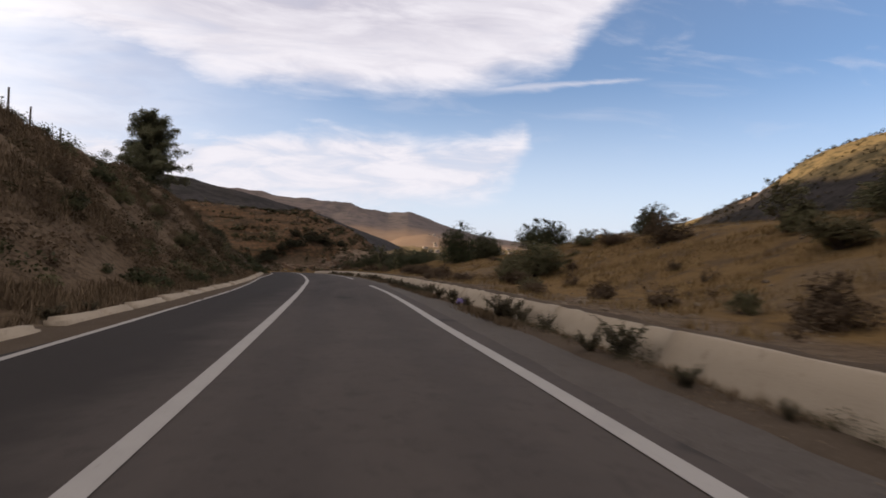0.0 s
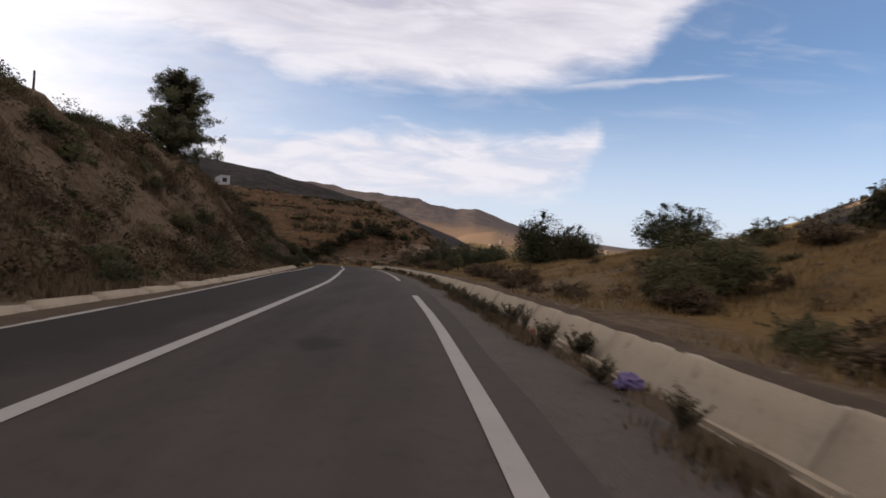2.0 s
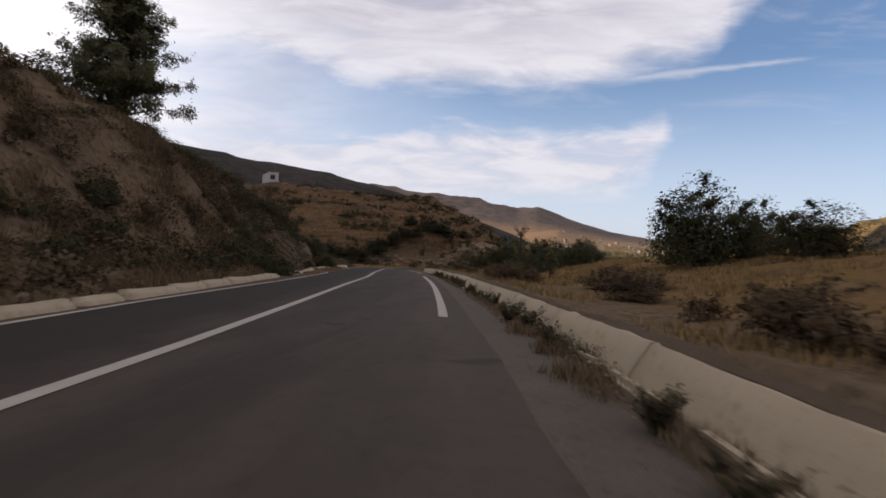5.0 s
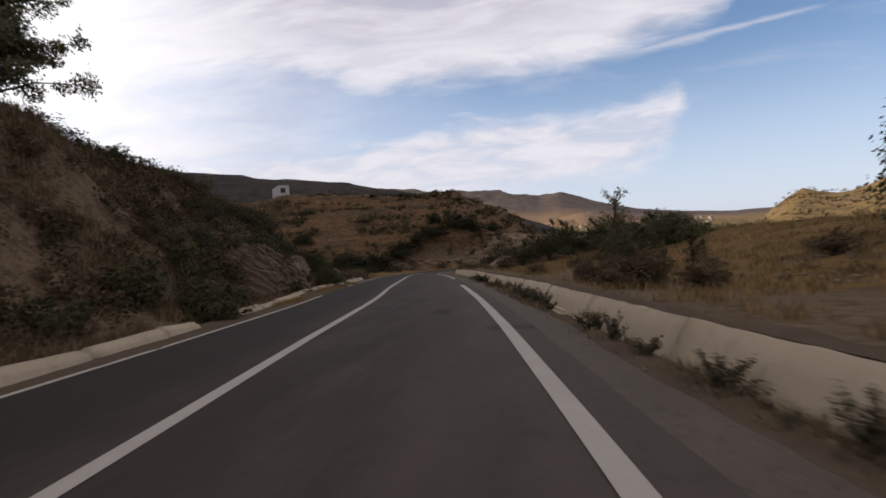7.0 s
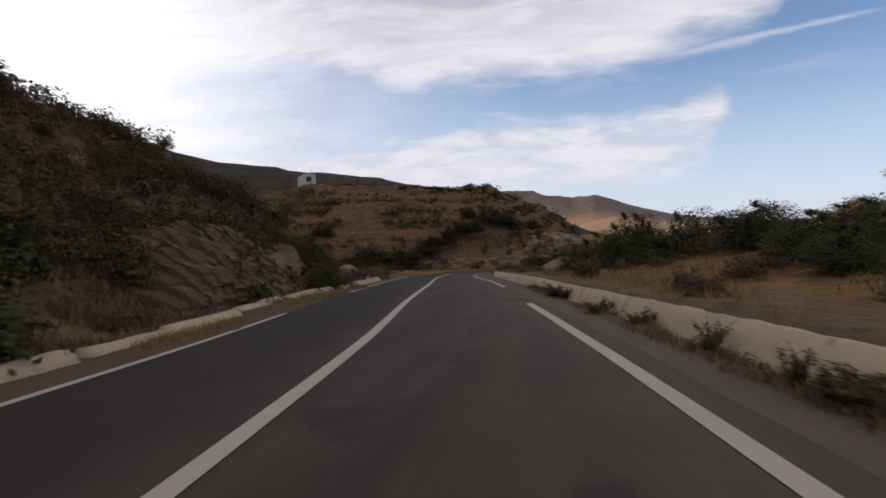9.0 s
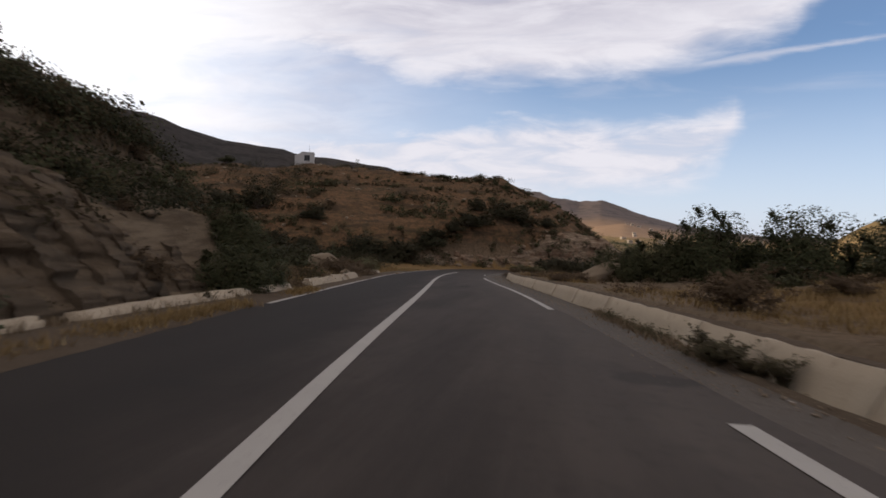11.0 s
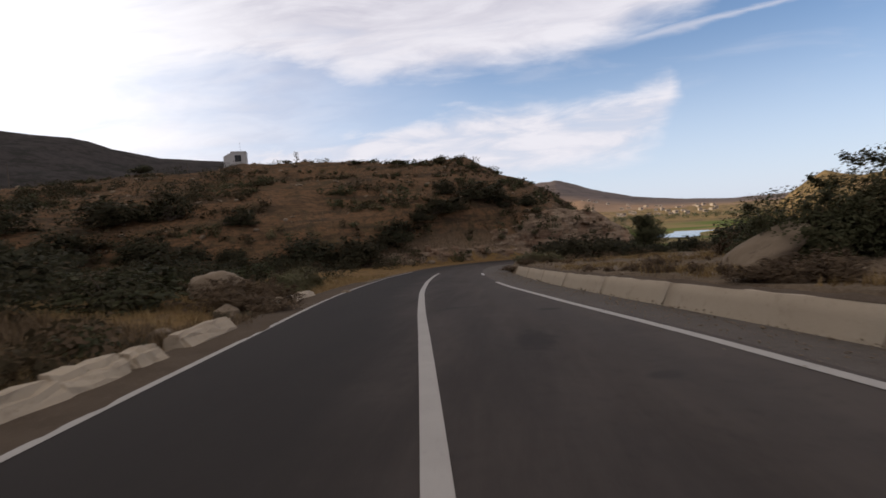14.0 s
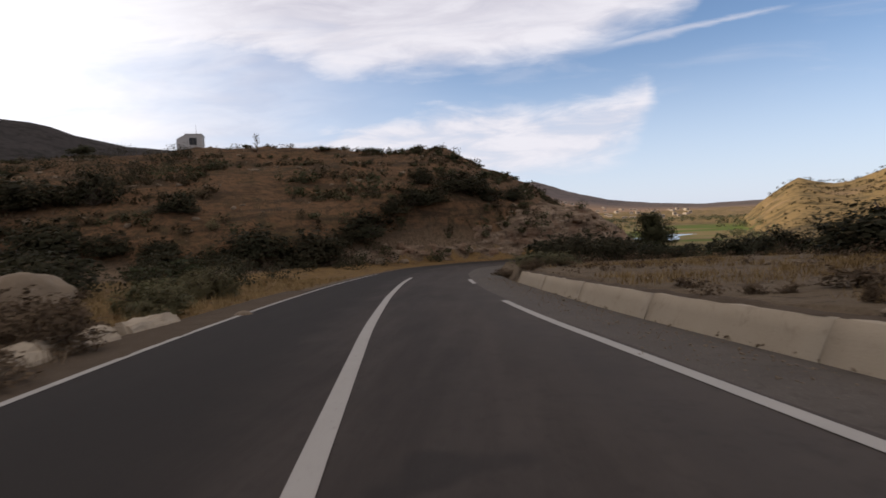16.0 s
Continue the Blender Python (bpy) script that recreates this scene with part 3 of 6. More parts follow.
# ---- road, shoulder and painted lines ----
def ribbon(name, first, last, lats, ups, mat, thick=0.0):
    """A strip along the road between two indices: lateral offsets and heights over the centre line (numbers or arrays)."""
    idx = np.arange(first, last + 1)
    verts = []
    for lt, up in zip(lats, ups):
        lt, up = np.broadcast_to(lt, idx.shape), np.broadcast_to(up, idx.shape)
        verts.append(np.concatenate([ROAD[idx, :2] + ROAD_RIGHT[idx] * lt[:, None], (ROAD[idx, 2] + up)[:, None]], 1))
    v = np.stack(verts, 1)
    n, k = v.shape[:2]
    q = np.arange(n * k).reshape(n, k)
    faces = np.stack([q[:-1, :-1], q[:-1, 1:], q[1:, 1:], q[1:, :-1]], -1).reshape(-1, 4)
    ob = shade_smooth(mesh_object(name, v.reshape(-1, 3), faces, mat))
    flat_lats = np.stack([np.broadcast_to(lt, idx.shape) for lt in lats], 1)
    ob.data.attributes.new("lateral", "FLOAT", "POINT").data.foreach_set("value", flat_lats.astype(np.float32).ravel())
    return ob


def crown(lat, y):
    """The road's fall across: a crown on the straight, leaning into the bend further on."""
    lat = np.asarray(lat, float)
    return np.where(lat < 0, np.interp(y, [20, 38], [0.03, 0.014]) * lat, np.interp(y, [20, 38], [0.0, -0.010]) * lat)


END = len(ROAD) - 2
RUN = ROAD[:END + 1, 1]
BRINK = np.interp(RUN, [30, 42, 52, 58, 64, 70], [3.30, 3.22, 3.12, 2.95, 2.74, 2.6]) + 0.09 * fbm(RUN, 0 * RUN + 60, 1.7, 4)
EDGES = [-3.1, -2.9, -2.6, -1.3, 0, 1.5, BRINK, BRINK + 0.06]
DROPS = [0.1, 0, 0, 0, 0, 0, 0, 0.1]
road = tagged(ribbon("road", 0, END, EDGES, [crown(a, RUN) - b for a, b in zip(EDGES, DROPS)], ASPHALT), "worn dark grey asphalt country road", "road", kind="structure")
FOOT = gutter_in(RUN)
WASTE = [BRINK - 0.02, BRINK + 0.12, 3.55, 3.75, FOOT - 0.06, FOOT + 0.1]
tagged(ribbon("road_shoulder", 0, END, WASTE, [crown(a, RUN) - b for a, b in zip(WASTE, (0.014, 0.010, 0.012, 0.012, 0.03, 0.2))], SHOULDER), "dusty gravelly road shoulder", "road shoulder", kind="structure")


def stripe(first_y, last_y, lat, width):
    a, b = road_at(first_y), road_at(last_y)
    lats = lat if isinstance(lat, float) else np.interp(ROAD[a:b + 1, 1], *lat)
    up = 0.006 + crown(lats, ROAD[a:b + 1, 1])
    ob = ribbon("road_marking", a, b, [lats - width / 2, lats + width / 2], [up, up], PAINT)
    return tagged(ob, "worn white painted road line", "road marking", "painted road lines", "structure")


CENTRE_LINE = (list(range(-16, 72, 4)), [0.073, 0.104, 0.093, 0.061, 0.015, -0.021, 0.025, 0.080, 0.071, 0.041, -0.003, 0.022, 0.057, 0.036, 0.015, -0.003, 0.007, 0.016, 0.048, 0.092, 0.089, 0.057])
stripe(-78, 78, CENTRE_LINE, 0.15)
LEFT_LINE = (list(range(-16, 72, 4)), [-2.02, -2.02, -2.01, -2.04, -2.08, -2.20, -2.32, -2.45, -2.51, -2.40, -2.29, -2.26, -2.23, -2.29, -2.39, -2.49, -2.56, -2.60, -2.60, -2.63, -2.65, -2.67])
for a, b in ((-60, -32), (-28, 35.5), (43.2, 96)):
    stripe(a, b, LEFT_LINE, 0.10)
RIGHT_LINE = (list(range(-16, 72, 4)), [3.03, 2.99, 2.91, 2.90, 2.86, 2.80, 2.77, 2.80, 2.84, 2.87, 2.90, 2.89, 2.88, 2.93, 2.98, 3.02, 3.01, 2.95, 2.84, 2.76, 2.63, 2.53])
for a, b in ((-50, -20), (-19.5, 7.05), (15.8, 37.1), (44.85, 65.3), (72, 75)):
    stripe(a, b, RIGHT_LINE, 0.17 if a < 40 else 0.14)


def soil_build(n, p):
    med, fine = n.noise(p, 1.7, 6, 0.65), n.noise(p, 26, 5, 0.7)
    c = n.mix(med, (0.066, 0.050, 0.037), (0.140, 0.110, 0.082))
    c = n.mix(n.step(fine, 0.55, 0.72, 0.0, 0.6), c, (0.22, 0.18, 0.14))
    return c, n.math("ADD", med, fine)


SOIL = material("verge_soil", soil_build, 1.0, (0.7, 0.03), 0.05)


def soil_verge():
    """Washed-in soil lying over the gutter's lower edge."""
    ys = np.arange(-24, 72.8, 0.14)
    ks = np.linspace(0, 1, 7)
    i = np.array([road_at(q) for q in ys])
    cx, cz = np.interp(ys, ROAD[:330, 1], ROAD[:330, 0]), np.interp(ys, ROAD[:330, 1], ROAD[:330, 2])
    inner = gutter_in(ys) - np.interp(ys, [30, 44], [0.46, 0.2]) + 0.3 * fbm(ys, 0 * ys, 3.5, 4)
    outer = gutter_in(ys) + 0.02 + 0.10 * fbm(ys, 0 * ys + 40, 2.6, 5)
    lat = inner[:, None] + (outer - inner)[:, None] * ks[None]
    hump = np.sin(np.pi * ks)[None] ** 0.7 * (0.055 + 0.05 * fbm(ys, 0 * ys + 80, 1.6, 4))[:, None] + 0.02 * fbm(lat * 3, ys[:, None] + 0 * lat, 0.5, 3)
    X = cx[:, None] + ROAD_RIGHT[i, 0][:, None] * lat
    Y = ys[:, None] + ROAD_RIGHT[i, 1][:, None] * lat
    Z = cz[:, None] + crown(lat, ys[:, None]) - 0.035 + hump - np.interp(ys, [42, 50], [0, 0.07])[:, None]
    q = np.arange(X.size).reshape(X.shape)
    f = np.stack([q[:-1, :-1], q[:-1, 1:], q[1:, 1:], q[1:, :-1]], -1).reshape(-1, 4)
    ob = shade_smooth(mesh_object("verge", np.stack([X, Y, Z], -1).reshape(-1, 3), f, SOIL))
    return tagged(ob, "strip of brown soil along the gutter's lower edge", "verge", kind="structure")


soil_verge()


def soil_cap():
    """Soil lying up to the concrete's top edge from behind."""
    ys = np.arange(-33, 72.8, 0.2)
    ks = np.linspace(0, 1, 6)
    i = np.array([road_at(q) for q in ys])
    cx, cz = np.interp(ys, ROAD[:330, 1], ROAD[:330, 0]), np.interp(ys, ROAD[:330, 1], ROAD[:330, 2])
    inner = gutter_out(ys) + 0.015 + 0.05 * fbm(ys, 0 * ys + 3, 0.7, 4)
    lat = inner[:, None] + (0.36 + 0.18 * fbm(ys, 0 * ys + 17, 1.3, 4))[:, None] * ks[None]
    Z = cz[:, None] + crown(lat, ys[:, None]) + gutter_up(ys)[:, None] - 0.012 + (0.07 * fbm(lat * 3, ys[:, None] + 0 * lat, 0.5, 4) + 0.03) * np.sin(np.pi * ks)[None] - 0.06 * ks[None] ** 4
    X = cx[:, None] + ROAD_RIGHT[i, 0][:, None] * lat
    Y = ys[:, None] + ROAD_RIGHT[i, 1][:, None] * lat
    q = np.arange(X.size).reshape(X.shape)
    f = np.stack([q[:-1, :-1], q[:-1, 1:], q[1:, 1:], q[1:, :-1]], -1).reshape(-1, 4)
    ob = shade_smooth(mesh_object("verge", np.stack([X, Y, Z], -1).reshape(-1, 3), f, SOIL))
    return tagged(ob, "strip of brown soil behind the concrete edge", "verge", kind="structure")


soil_cap()


def dust_strip(first_y, last_y):
    """Dust and soil blown between the kerb and the road's edge line, half over the paint."""
    ys = np.arange(first_y, last_y, 0.12)
    ks = np.linspace(0, 1, 6)
    i = np.array([road_at(q) for q in ys])
    cx, cz = np.interp(ys, ROAD[:330, 1], ROAD[:330, 0]), np.interp(ys, ROAD[:330, 1], ROAD[:330, 2])
    taper = np.clip(np.minimum(ys - first_y, last_y - ys) / 3.0, 0, 1)
    inner = np.interp(ys, *LEFT_LINE) - 0.015 - 0.25 * (1 - taper) + 0.07 * fbm(ys, 0 * ys + 11, 2.2, 4)
    outer = np.interp(ys, *LEFT_LINE) - np.interp(ys, [32, 37, 43, 47, 56, 62], [0.85, 1.25, 1.1, 0.75, 0.75, 0.95])
    lat = inner[:, None] + (outer - inner)[:, None] * ks[None]
    rise = np.array([-0.004, 0.012, 0.018, 0.022, 0.026, 0.03])[None] + 0.008 * fbm(lat * 3, ys[:, None] + 0 * lat, 0.4, 3)
    X = cx[:, None] + ROAD_RIGHT[i, 0][:, None] * lat
    Y = ys[:, None] + ROAD_RIGHT[i, 1][:, None] * lat
    Z = cz[:, None] + crown(lat, ys[:, None]) + 0.006 + rise
    q = np.arange(X.size).reshape(X.shape)
    f = np.stack([q[:-1, :-1], q[1:, :-1], q[1:, 1:], q[:-1, 1:]], -1).reshape(-1, 4)
    ob = shade_smooth(mesh_object("verge", np.stack([X, Y, Z], -1).reshape(-1, 3), f, SOIL))
    return tagged(ob, "strip of brown dust between the kerb and the edge line", "verge", kind="structure")


dust_strip(-12, 72)


# ---- building blocks for things ----
def part(name, me, parent, label=""):
    """Links a mesh as one part under a thing."""
    ob = new(name, me)
    ob.parent = parent
    if label:
        ob["label"] = label
    return ob


def thing(name, label, category, group=""):
    e = new(name)
    e.empty_display_size = 0.2
    return tagged(e, label, category, group)


def np_mesh(name, verts, faces, mat, smooth_faces=False, normals=None):
    """A mesh of faces with one number of corners, from arrays."""
    verts, faces = np.asarray(verts, np.float32), np.asarray(faces, np.int32)
    me = bpy.data.meshes.new(name)
    me.vertices.add(len(verts))
    me.vertices.foreach_set("co", verts.ravel())
    me.loops.add(faces.size)
    me.loops.foreach_set("vertex_index", faces.ravel())
    k = faces.shape[1]
    me.polygons.add(len(faces))
    me.polygons.foreach_set("loop_start", (np.arange(len(faces)) * k).astype(np.int32))
    me.polygons.foreach_set("loop_total", np.full(len(faces), k, np.int32))
    if smooth_faces:
        me.polygons.foreach_set("use_smooth", np.ones(len(faces), bool))
    me.materials.append(mat)
    me.update(calc_edges=True)
    if normals is not None:
        me.attributes.new("custom_normal", "FLOAT_VECTOR", "POINT").data.foreach_set("vector", np.asarray(normals, np.float32).ravel())
    return me


def bm_mesh(name, bm, mat, smooth_faces=False):
    me = bpy.data.meshes.new(name)
    if smooth_faces:
        for f in bm.faces:
            f.smooth = True
    bm.to_mesh(me)
    bm.free()
    for m in mat if isinstance(mat, (list, tuple)) else [mat]:
        me.materials.append(m)
    return me


def box(size, centre=(0, 0, 0), bevel=0.0, bm=None):
    own = bm is None
    bm = bm or bmesh.new()
    got = bmesh.ops.create_cube(bm, size=1.0, matrix=Matrix.Translation(centre) @ Matrix.Diagonal((*size, 1)))
    if bevel:
        edges = list({e for v in got["verts"] for e in v.link_edges})
        bmesh.ops.bevel(bm, geom=edges, offset=bevel, segments=2, affect="EDGES")
    return bm


def tubes(paths, sides=6):
    """Tapered tubes along paths of (x, y, z, radius)."""
    verts, faces, base = [], [], 0
    ang = np.linspace(0, 2 * np.pi, sides, endpoint=False)
    for p in paths:
        p = np.asarray(p, float)
        d = np.gradient(p[:, :3], axis=0)
        d /= np.linalg.norm(d, axis=1)[:, None] + 1e-9
        ref = np.where(np.abs(d[:, 2:3]) > 0.9, [[1.0, 0, 0]], [[0, 0, 1.0]])
        a = np.cross(d, ref)
        a /= np.linalg.norm(a, axis=1)[:, None] + 1e-9
        b = np.cross(d, a)
        ring = p[:, None, :3] + p[:, 3, None, None] * (np.cos(ang)[None, :, None] * a[:, None] + np.sin(ang)[None, :, None] * b[:, None])
        n = len(p)
        verts.append(ring.reshape(-1, 3))
        i = base + np.arange(n * sides).reshape(n, sides)
        j = np.roll(i, -1, 1)
        faces.append(np.stack([i[:-1], j[:-1], j[1:], i[1:]], -1).reshape(-1, 4))
        base += n * sides
    return np.vstack(verts), np.vstack(faces)


def leaves(rng, centres, size, stretch=1.8, droop=0.0, heart=(0, 0, 0)):
    """One little pointed leaf (a folded quad) at each centre, facing away from its bush's heart."""
    n = len(centres)
    out = centres - np.asarray(heart)
    out /= np.linalg.norm(out, axis=1)[:, None] + 1e-6
    out = out + 0.3 * rng.normal(size=(n, 3)) + (0, 0, 0.6)
    out /= np.linalg.norm(out, axis=1)[:, None] + 1e-6
    d = rng.normal(size=(n, 3))
    d[:, 2] = d[:, 2] * 0.7 - droop
    d -= 0.7 * (d * out).sum(1)[:, None] * out
    d /= np.linalg.norm(d, axis=1)[:, None] + 1e-9
    s = np.cross(d, out + 0.45 * rng.normal(size=(n, 3)))
    s /= np.linalg.norm(s, axis=1)[:, None] + 1e-9
    up = np.cross(d, s)
    k = (size * rng.uniform(0.6, 1.35, n))[:, None]
    a = centres - d * k * stretch / 2
    c = centres + d * k * stretch / 2
    b = centres + s * k * 0.45 + up * k * 0.12
    e = centres - s * k * 0.45 + up * k * 0.12
    turned = ((np.cross(b - a, c - a) * out).sum(1) < 0)[:, None]
    b, e = np.where(turned, e, b), np.where(turned, b, e)
    v = np.stack([a, b, c, e], 1).reshape(-1, 3)
    return v, np.arange(4 * n).reshape(n, 4), np.repeat(out, 4, 0)


def blob_points(rng, centre, radii, n, shell=0.55):
    d = rng.normal(size=(n, 3))
    d /= np.linalg.norm(d, axis=1)[:, None]
    r = shell + (1 - shell) * rng.random((n, 1)) ** 0.7
    r = r * (1 + 0.10 * rng.normal(size=(n, 1)).clip(-1.5, 1.5))
    return np.asarray(centre) + d * r * np.asarray(radii)


def foliage_build(dark, light, dead):
    def build(n, p):
        rnd = n.add("ShaderNodeNewGeometry").outputs["Random Per Island"]
        own = n.add("ShaderNodeObjectInfo").outputs["Random"]
        c = n.mix(n.math("MULTIPLY_ADD", rnd, 0.6, 0.15), dark, light)
        c = n.mix(n.step(rnd, 0.9, 0.97), c, dead)
        return n.mix(n.math("MULTIPLY", own, 0.5), c, n.mix(n.noise(p, 1.5, 3), dark, dead)), None
    return build


LEAF_GREEN = material("evergreen_leaf", foliage_build((0.046, 0.053, 0.028), (0.100, 0.112, 0.056), (0.140, 0.110, 0.062)), 0.7, None, 0.08)
LEAF_DARK = material("dark_thicket_leaf", foliage_build((0.030, 0.032, 0.020), (0.070, 0.072, 0.041), (0.105, 0.080, 0.048)), 0.75, None, 0.08)
LEAF_OLIVE = material("olive_leaf", foliage_build((0.104, 0.102, 0.054), (0.189, 0.183, 0.098), (0.232, 0.177, 0.104)), 0.75, None, 0.08)
LEAF_TREE = material("tree_leaf", foliage_build((0.104, 0.117, 0.067), (0.220, 0.232, 0.134), (0.244, 0.195, 0.110)), 0.75, None, 0.08)
LEAF_DRY = material("dry_scrub_leaf", foliage_build((0.085, 0.060, 0.040), (0.165, 0.118, 0.076), (0.24, 0.18, 0.118)), 0.95, None, 0.08)
LEAF_SCRUB = material("low_scrub_leaf", foliage_build((0.040, 0.034, 0.021), (0.090, 0.074, 0.043), (0.150, 0.112, 0.068)), 0.95, None, 0.08)
LEAF_WEED = material("weed_leaf", foliage_build((0.062, 0.058, 0.036), (0.142, 0.130, 0.078), (0.215, 0.160, 0.102)), 0.9, None, 0.08)
GRASS = material("dry_grass_blade", foliage_build((0.16, 0.105, 0.045), (0.33, 0.23, 0.105), (0.42, 0.33, 0.18)), 0.95, None, 0.08)
GRASS_GREY = material("grey_grass_blade", foliage_build((0.12, 0.088, 0.055), (0.23, 0.175, 0.115), (0.33, 0.26, 0.18)), 0.95, None, 0.08)


GRASS_BROWN = material("brown_grass_blade", foliage_build((0.085, 0.060, 0.036), (0.185, 0.135, 0.083), (0.27, 0.205, 0.135)), 0.95, None, 0.08)


def let_light_through(m, share):
    """Thin leaves pass part of the light on."""
    tree = m.node_tree
    body = next(q for q in tree.nodes if q.type == "BSDF_PRINCIPLED")
    out = next(q for q in tree.nodes if q.type == "OUTPUT_MATERIAL")
    through = tree.nodes.new("ShaderNodeBsdfTranslucent")
    both = tree.nodes.new("ShaderNodeMixShader")
    both.inputs[0].default_value = share
    tree.links.new(body.inputs["Base Color"].links[0].from_socket, through.inputs["Color"])
    tree.links.new(body.outputs[0], both.inputs[1])
    tree.links.new(through.outputs[0], both.inputs[2])
    tree.links.new(both.outputs[0], out.inputs["Surface"])


for m in (LEAF_GREEN, LEAF_DARK, LEAF_OLIVE, LEAF_TREE, LEAF_DRY, LEAF_SCRUB, LEAF_WEED):
    let_light_through(m, 0.35)


def bark_build(n, p):
    grain = n.noise(n.add("ShaderNodeMapping", Vector=p, Scale=(6, 6, 1)).outputs[0], 4.0, 5)
    return n.mix(grain, (0.055, 0.042, 0.032), (0.15, 0.12, 0.095)), grain


def rock_build(n, p):
    big, fine = n.noise(p, 0.9, 6, 0.6), n.noise(p, 14, 6, 0.7)
    c = n.mix(big, (0.15, 0.115, 0.08), (0.28, 0.222, 0.158))
    c = n.mix(n.step(fine, 0.55, 0.75, 0.0, 0.5), c, (0.36, 0.30, 0.225))
    crack = n.step(n.noise(n.add("ShaderNodeMapping", Vector=p, Scale=(1, 1, 2.5)).outputs[0], 2.2, 8, 0.75), 0.42, 0.3)
    return n.mix(n.math("MULTIPLY", crack, 0.7), c, (0.07, 0.055, 0.042)), n.math("ADD", big, n.math("MULTIPLY", fine, 0.4))


def cut_rock_build(n, p):
    bed = n.noise(n.add("ShaderNodeMapping", Vector=p, Rotation=(0.25, 0.2, 0), Scale=(0.5, 0.5, 2.6)).outputs[0], 1.2, 7, 0.7)
    c = n.ramp(bed, [(0.32, (0.075, 0.054, 0.040)), (0.45, (0.18, 0.128, 0.086)), (0.58, (0.27, 0.205, 0.145)), (0.72, (0.38, 0.32, 0.25))])
    return n.mix(n.step(n.noise(p, 0.5, 5), 0.5, 0.65, 0.0, 0.4), n.mix(n.step(n.noise(p, 2.6, 7, 0.75), 0.52, 0.62, 0.0, 0.75), c, (0.06, 0.045, 0.034)), (0.22, 0.12, 0.07)), bed


BARK = material("bark", bark_build, 0.95, (0.6, 0.02))
ROCK = material("grey_rock", rock_build, 0.95, (0.8, 0.06))
CUT_ROCK = material("red_cut_rock", cut_rock_build, 0.95, (0.9, 0.12))


def plain(name, colour, rough=0.6, metal=0.0, vary=0.12, scale=6.0):
    def build(n, p):
        dim = tuple(c * (1 - vary * 2) for c in colour)
        return n.mix(n.noise(p, scale, 5), dim, tuple(c * (1 + vary) for c in colour)), None
    m = material(name, build, rough)
    for n in m.node_tree.nodes:
        if n.type == "BSDF_PRINCIPLED":
            n.inputs["Metallic"].default_value = metal
    return m


def set_on(ob, x, y, turn=0.0, size=(1, 1, 1), sink=0.04):
    """Stands a thing on the ground."""
    ob.matrix_basis = pose(x, y, ground_z(x, y) - sink, 0, 0, turn) @ Matrix.Diagonal((*size, 1))
    return ob


# ---- plants: each kind is built a few times, about 1 m wide and tall, and then copied ----
def shrub_model(kind, seed):
    rng = np.random.default_rng(seed)
    style = {
        "green": ("shrub", "dense dark evergreen shrub on dry stony ground", LEAF_GREEN, 2300, 0.038, 15),
        "bigg": ("large_shrub", "large dense dark green evergreen bush", LEAF_GREEN, 13000, 0.019, 30),
        "hillb": ("large_shrub", "large dark bush on the far side of the field", LEAF_DARK, 2600, 0.037, 24),
        "olive": ("olive_shrub", "loose grey green feathery shrub in dry grass", LEAF_OLIVE, 11000, 0.018, 18),
        "mixed": ("scrub_bush", "half dry brownish green scrub bush", LEAF_OLIVE, 2400, 0.031, 11),
        "dry": ("dry_shrub", "dry brown thorny shrub with bare twigs", LEAF_DRY, 2500, 0.031, 12),
        "tuft": ("dry_shrub", "small dry brown thorny shrub", LEAF_DRY, 900, 0.046, 7),
        "twig": ("thorn_bush", "sparse leafless thorn bush on stony ground", LEAF_DRY, 260, 0.03, 5),
    }[kind]
    name, label, mat, count, size, blobs = style
    top = thing(name, label, "shrub", "roadside shrubs")
    centres, crowns = [], []
    for k in range(blobs):
        a, rr = rng.uniform(0, 2 * np.pi), 0.36 * math.sqrt(rng.random())
        r = rng.uniform(0.15, 0.27)
        z = 0.12 + (0.66 - r * 0.4) * rng.random() ** 1.3 * (1 - 0.9 * (rr / 0.36) ** 2 * 0.5)
        spread_k = 1.15 - 0.5 * z
        c = np.array([rr * spread_k * math.cos(a), rr * spread_k * math.sin(a), z])
        crowns.append(blob_points(rng, c, (r, r, r * rng.uniform(0.8, 1.1)), count // blobs, 0.4 if kind in ("dry", "twig", "mixed", "tuft") else 0.62))
        centres.append(c)
    # loose sprigs that break the outline
    loose = kind not in ("green", "bigg", "hillb")
    for k in range(14 if kind != "twig" else 6):
        c = centres[k % blobs]
        d = rng.normal(size=3) * (1, 1, 0.6) + (0, 0, 0.7)
        d /= np.linalg.norm(d)
        t = rng.random((count // 60 + 4, 1))
        crowns.append(c + d * ((0.16 if loose else 0.12) + (0.22 if loose else 0.14) * t) + rng.normal(size=(len(t), 3)) * 0.018)
    pts = np.vstack(crowns)
    pts[:, 2] = np.abs(pts[:, 2]).clip(0.01)
    v, f, out = leaves(rng, pts, size, 2.2 if kind in ("olive", "mixed") else 1.6, heart=(0, 0, 0.2))
    part("crown", np_mesh("crown", v, f, mat, normals=out), top)
    paths = []
    for c in centres:
        for _ in range(2 if kind in ("green", "bigg", "hillb") else 3):
            e = c + rng.normal(size=3) * 0.06
            m = np.array([e[0] * 0.35, e[1] * 0.35, e[2] * 0.55]) + rng.normal(size=3) * 0.03
            s = rng.normal(size=3) * 0.03
            paths.append([(s[0], s[1], 0.0, 0.013), (*m, 0.008), (*e, 0.003)])
    v, f = tubes(paths, 4)
    part("branchwork", np_mesh("branchwork", v, f, BARK), top)
    return top


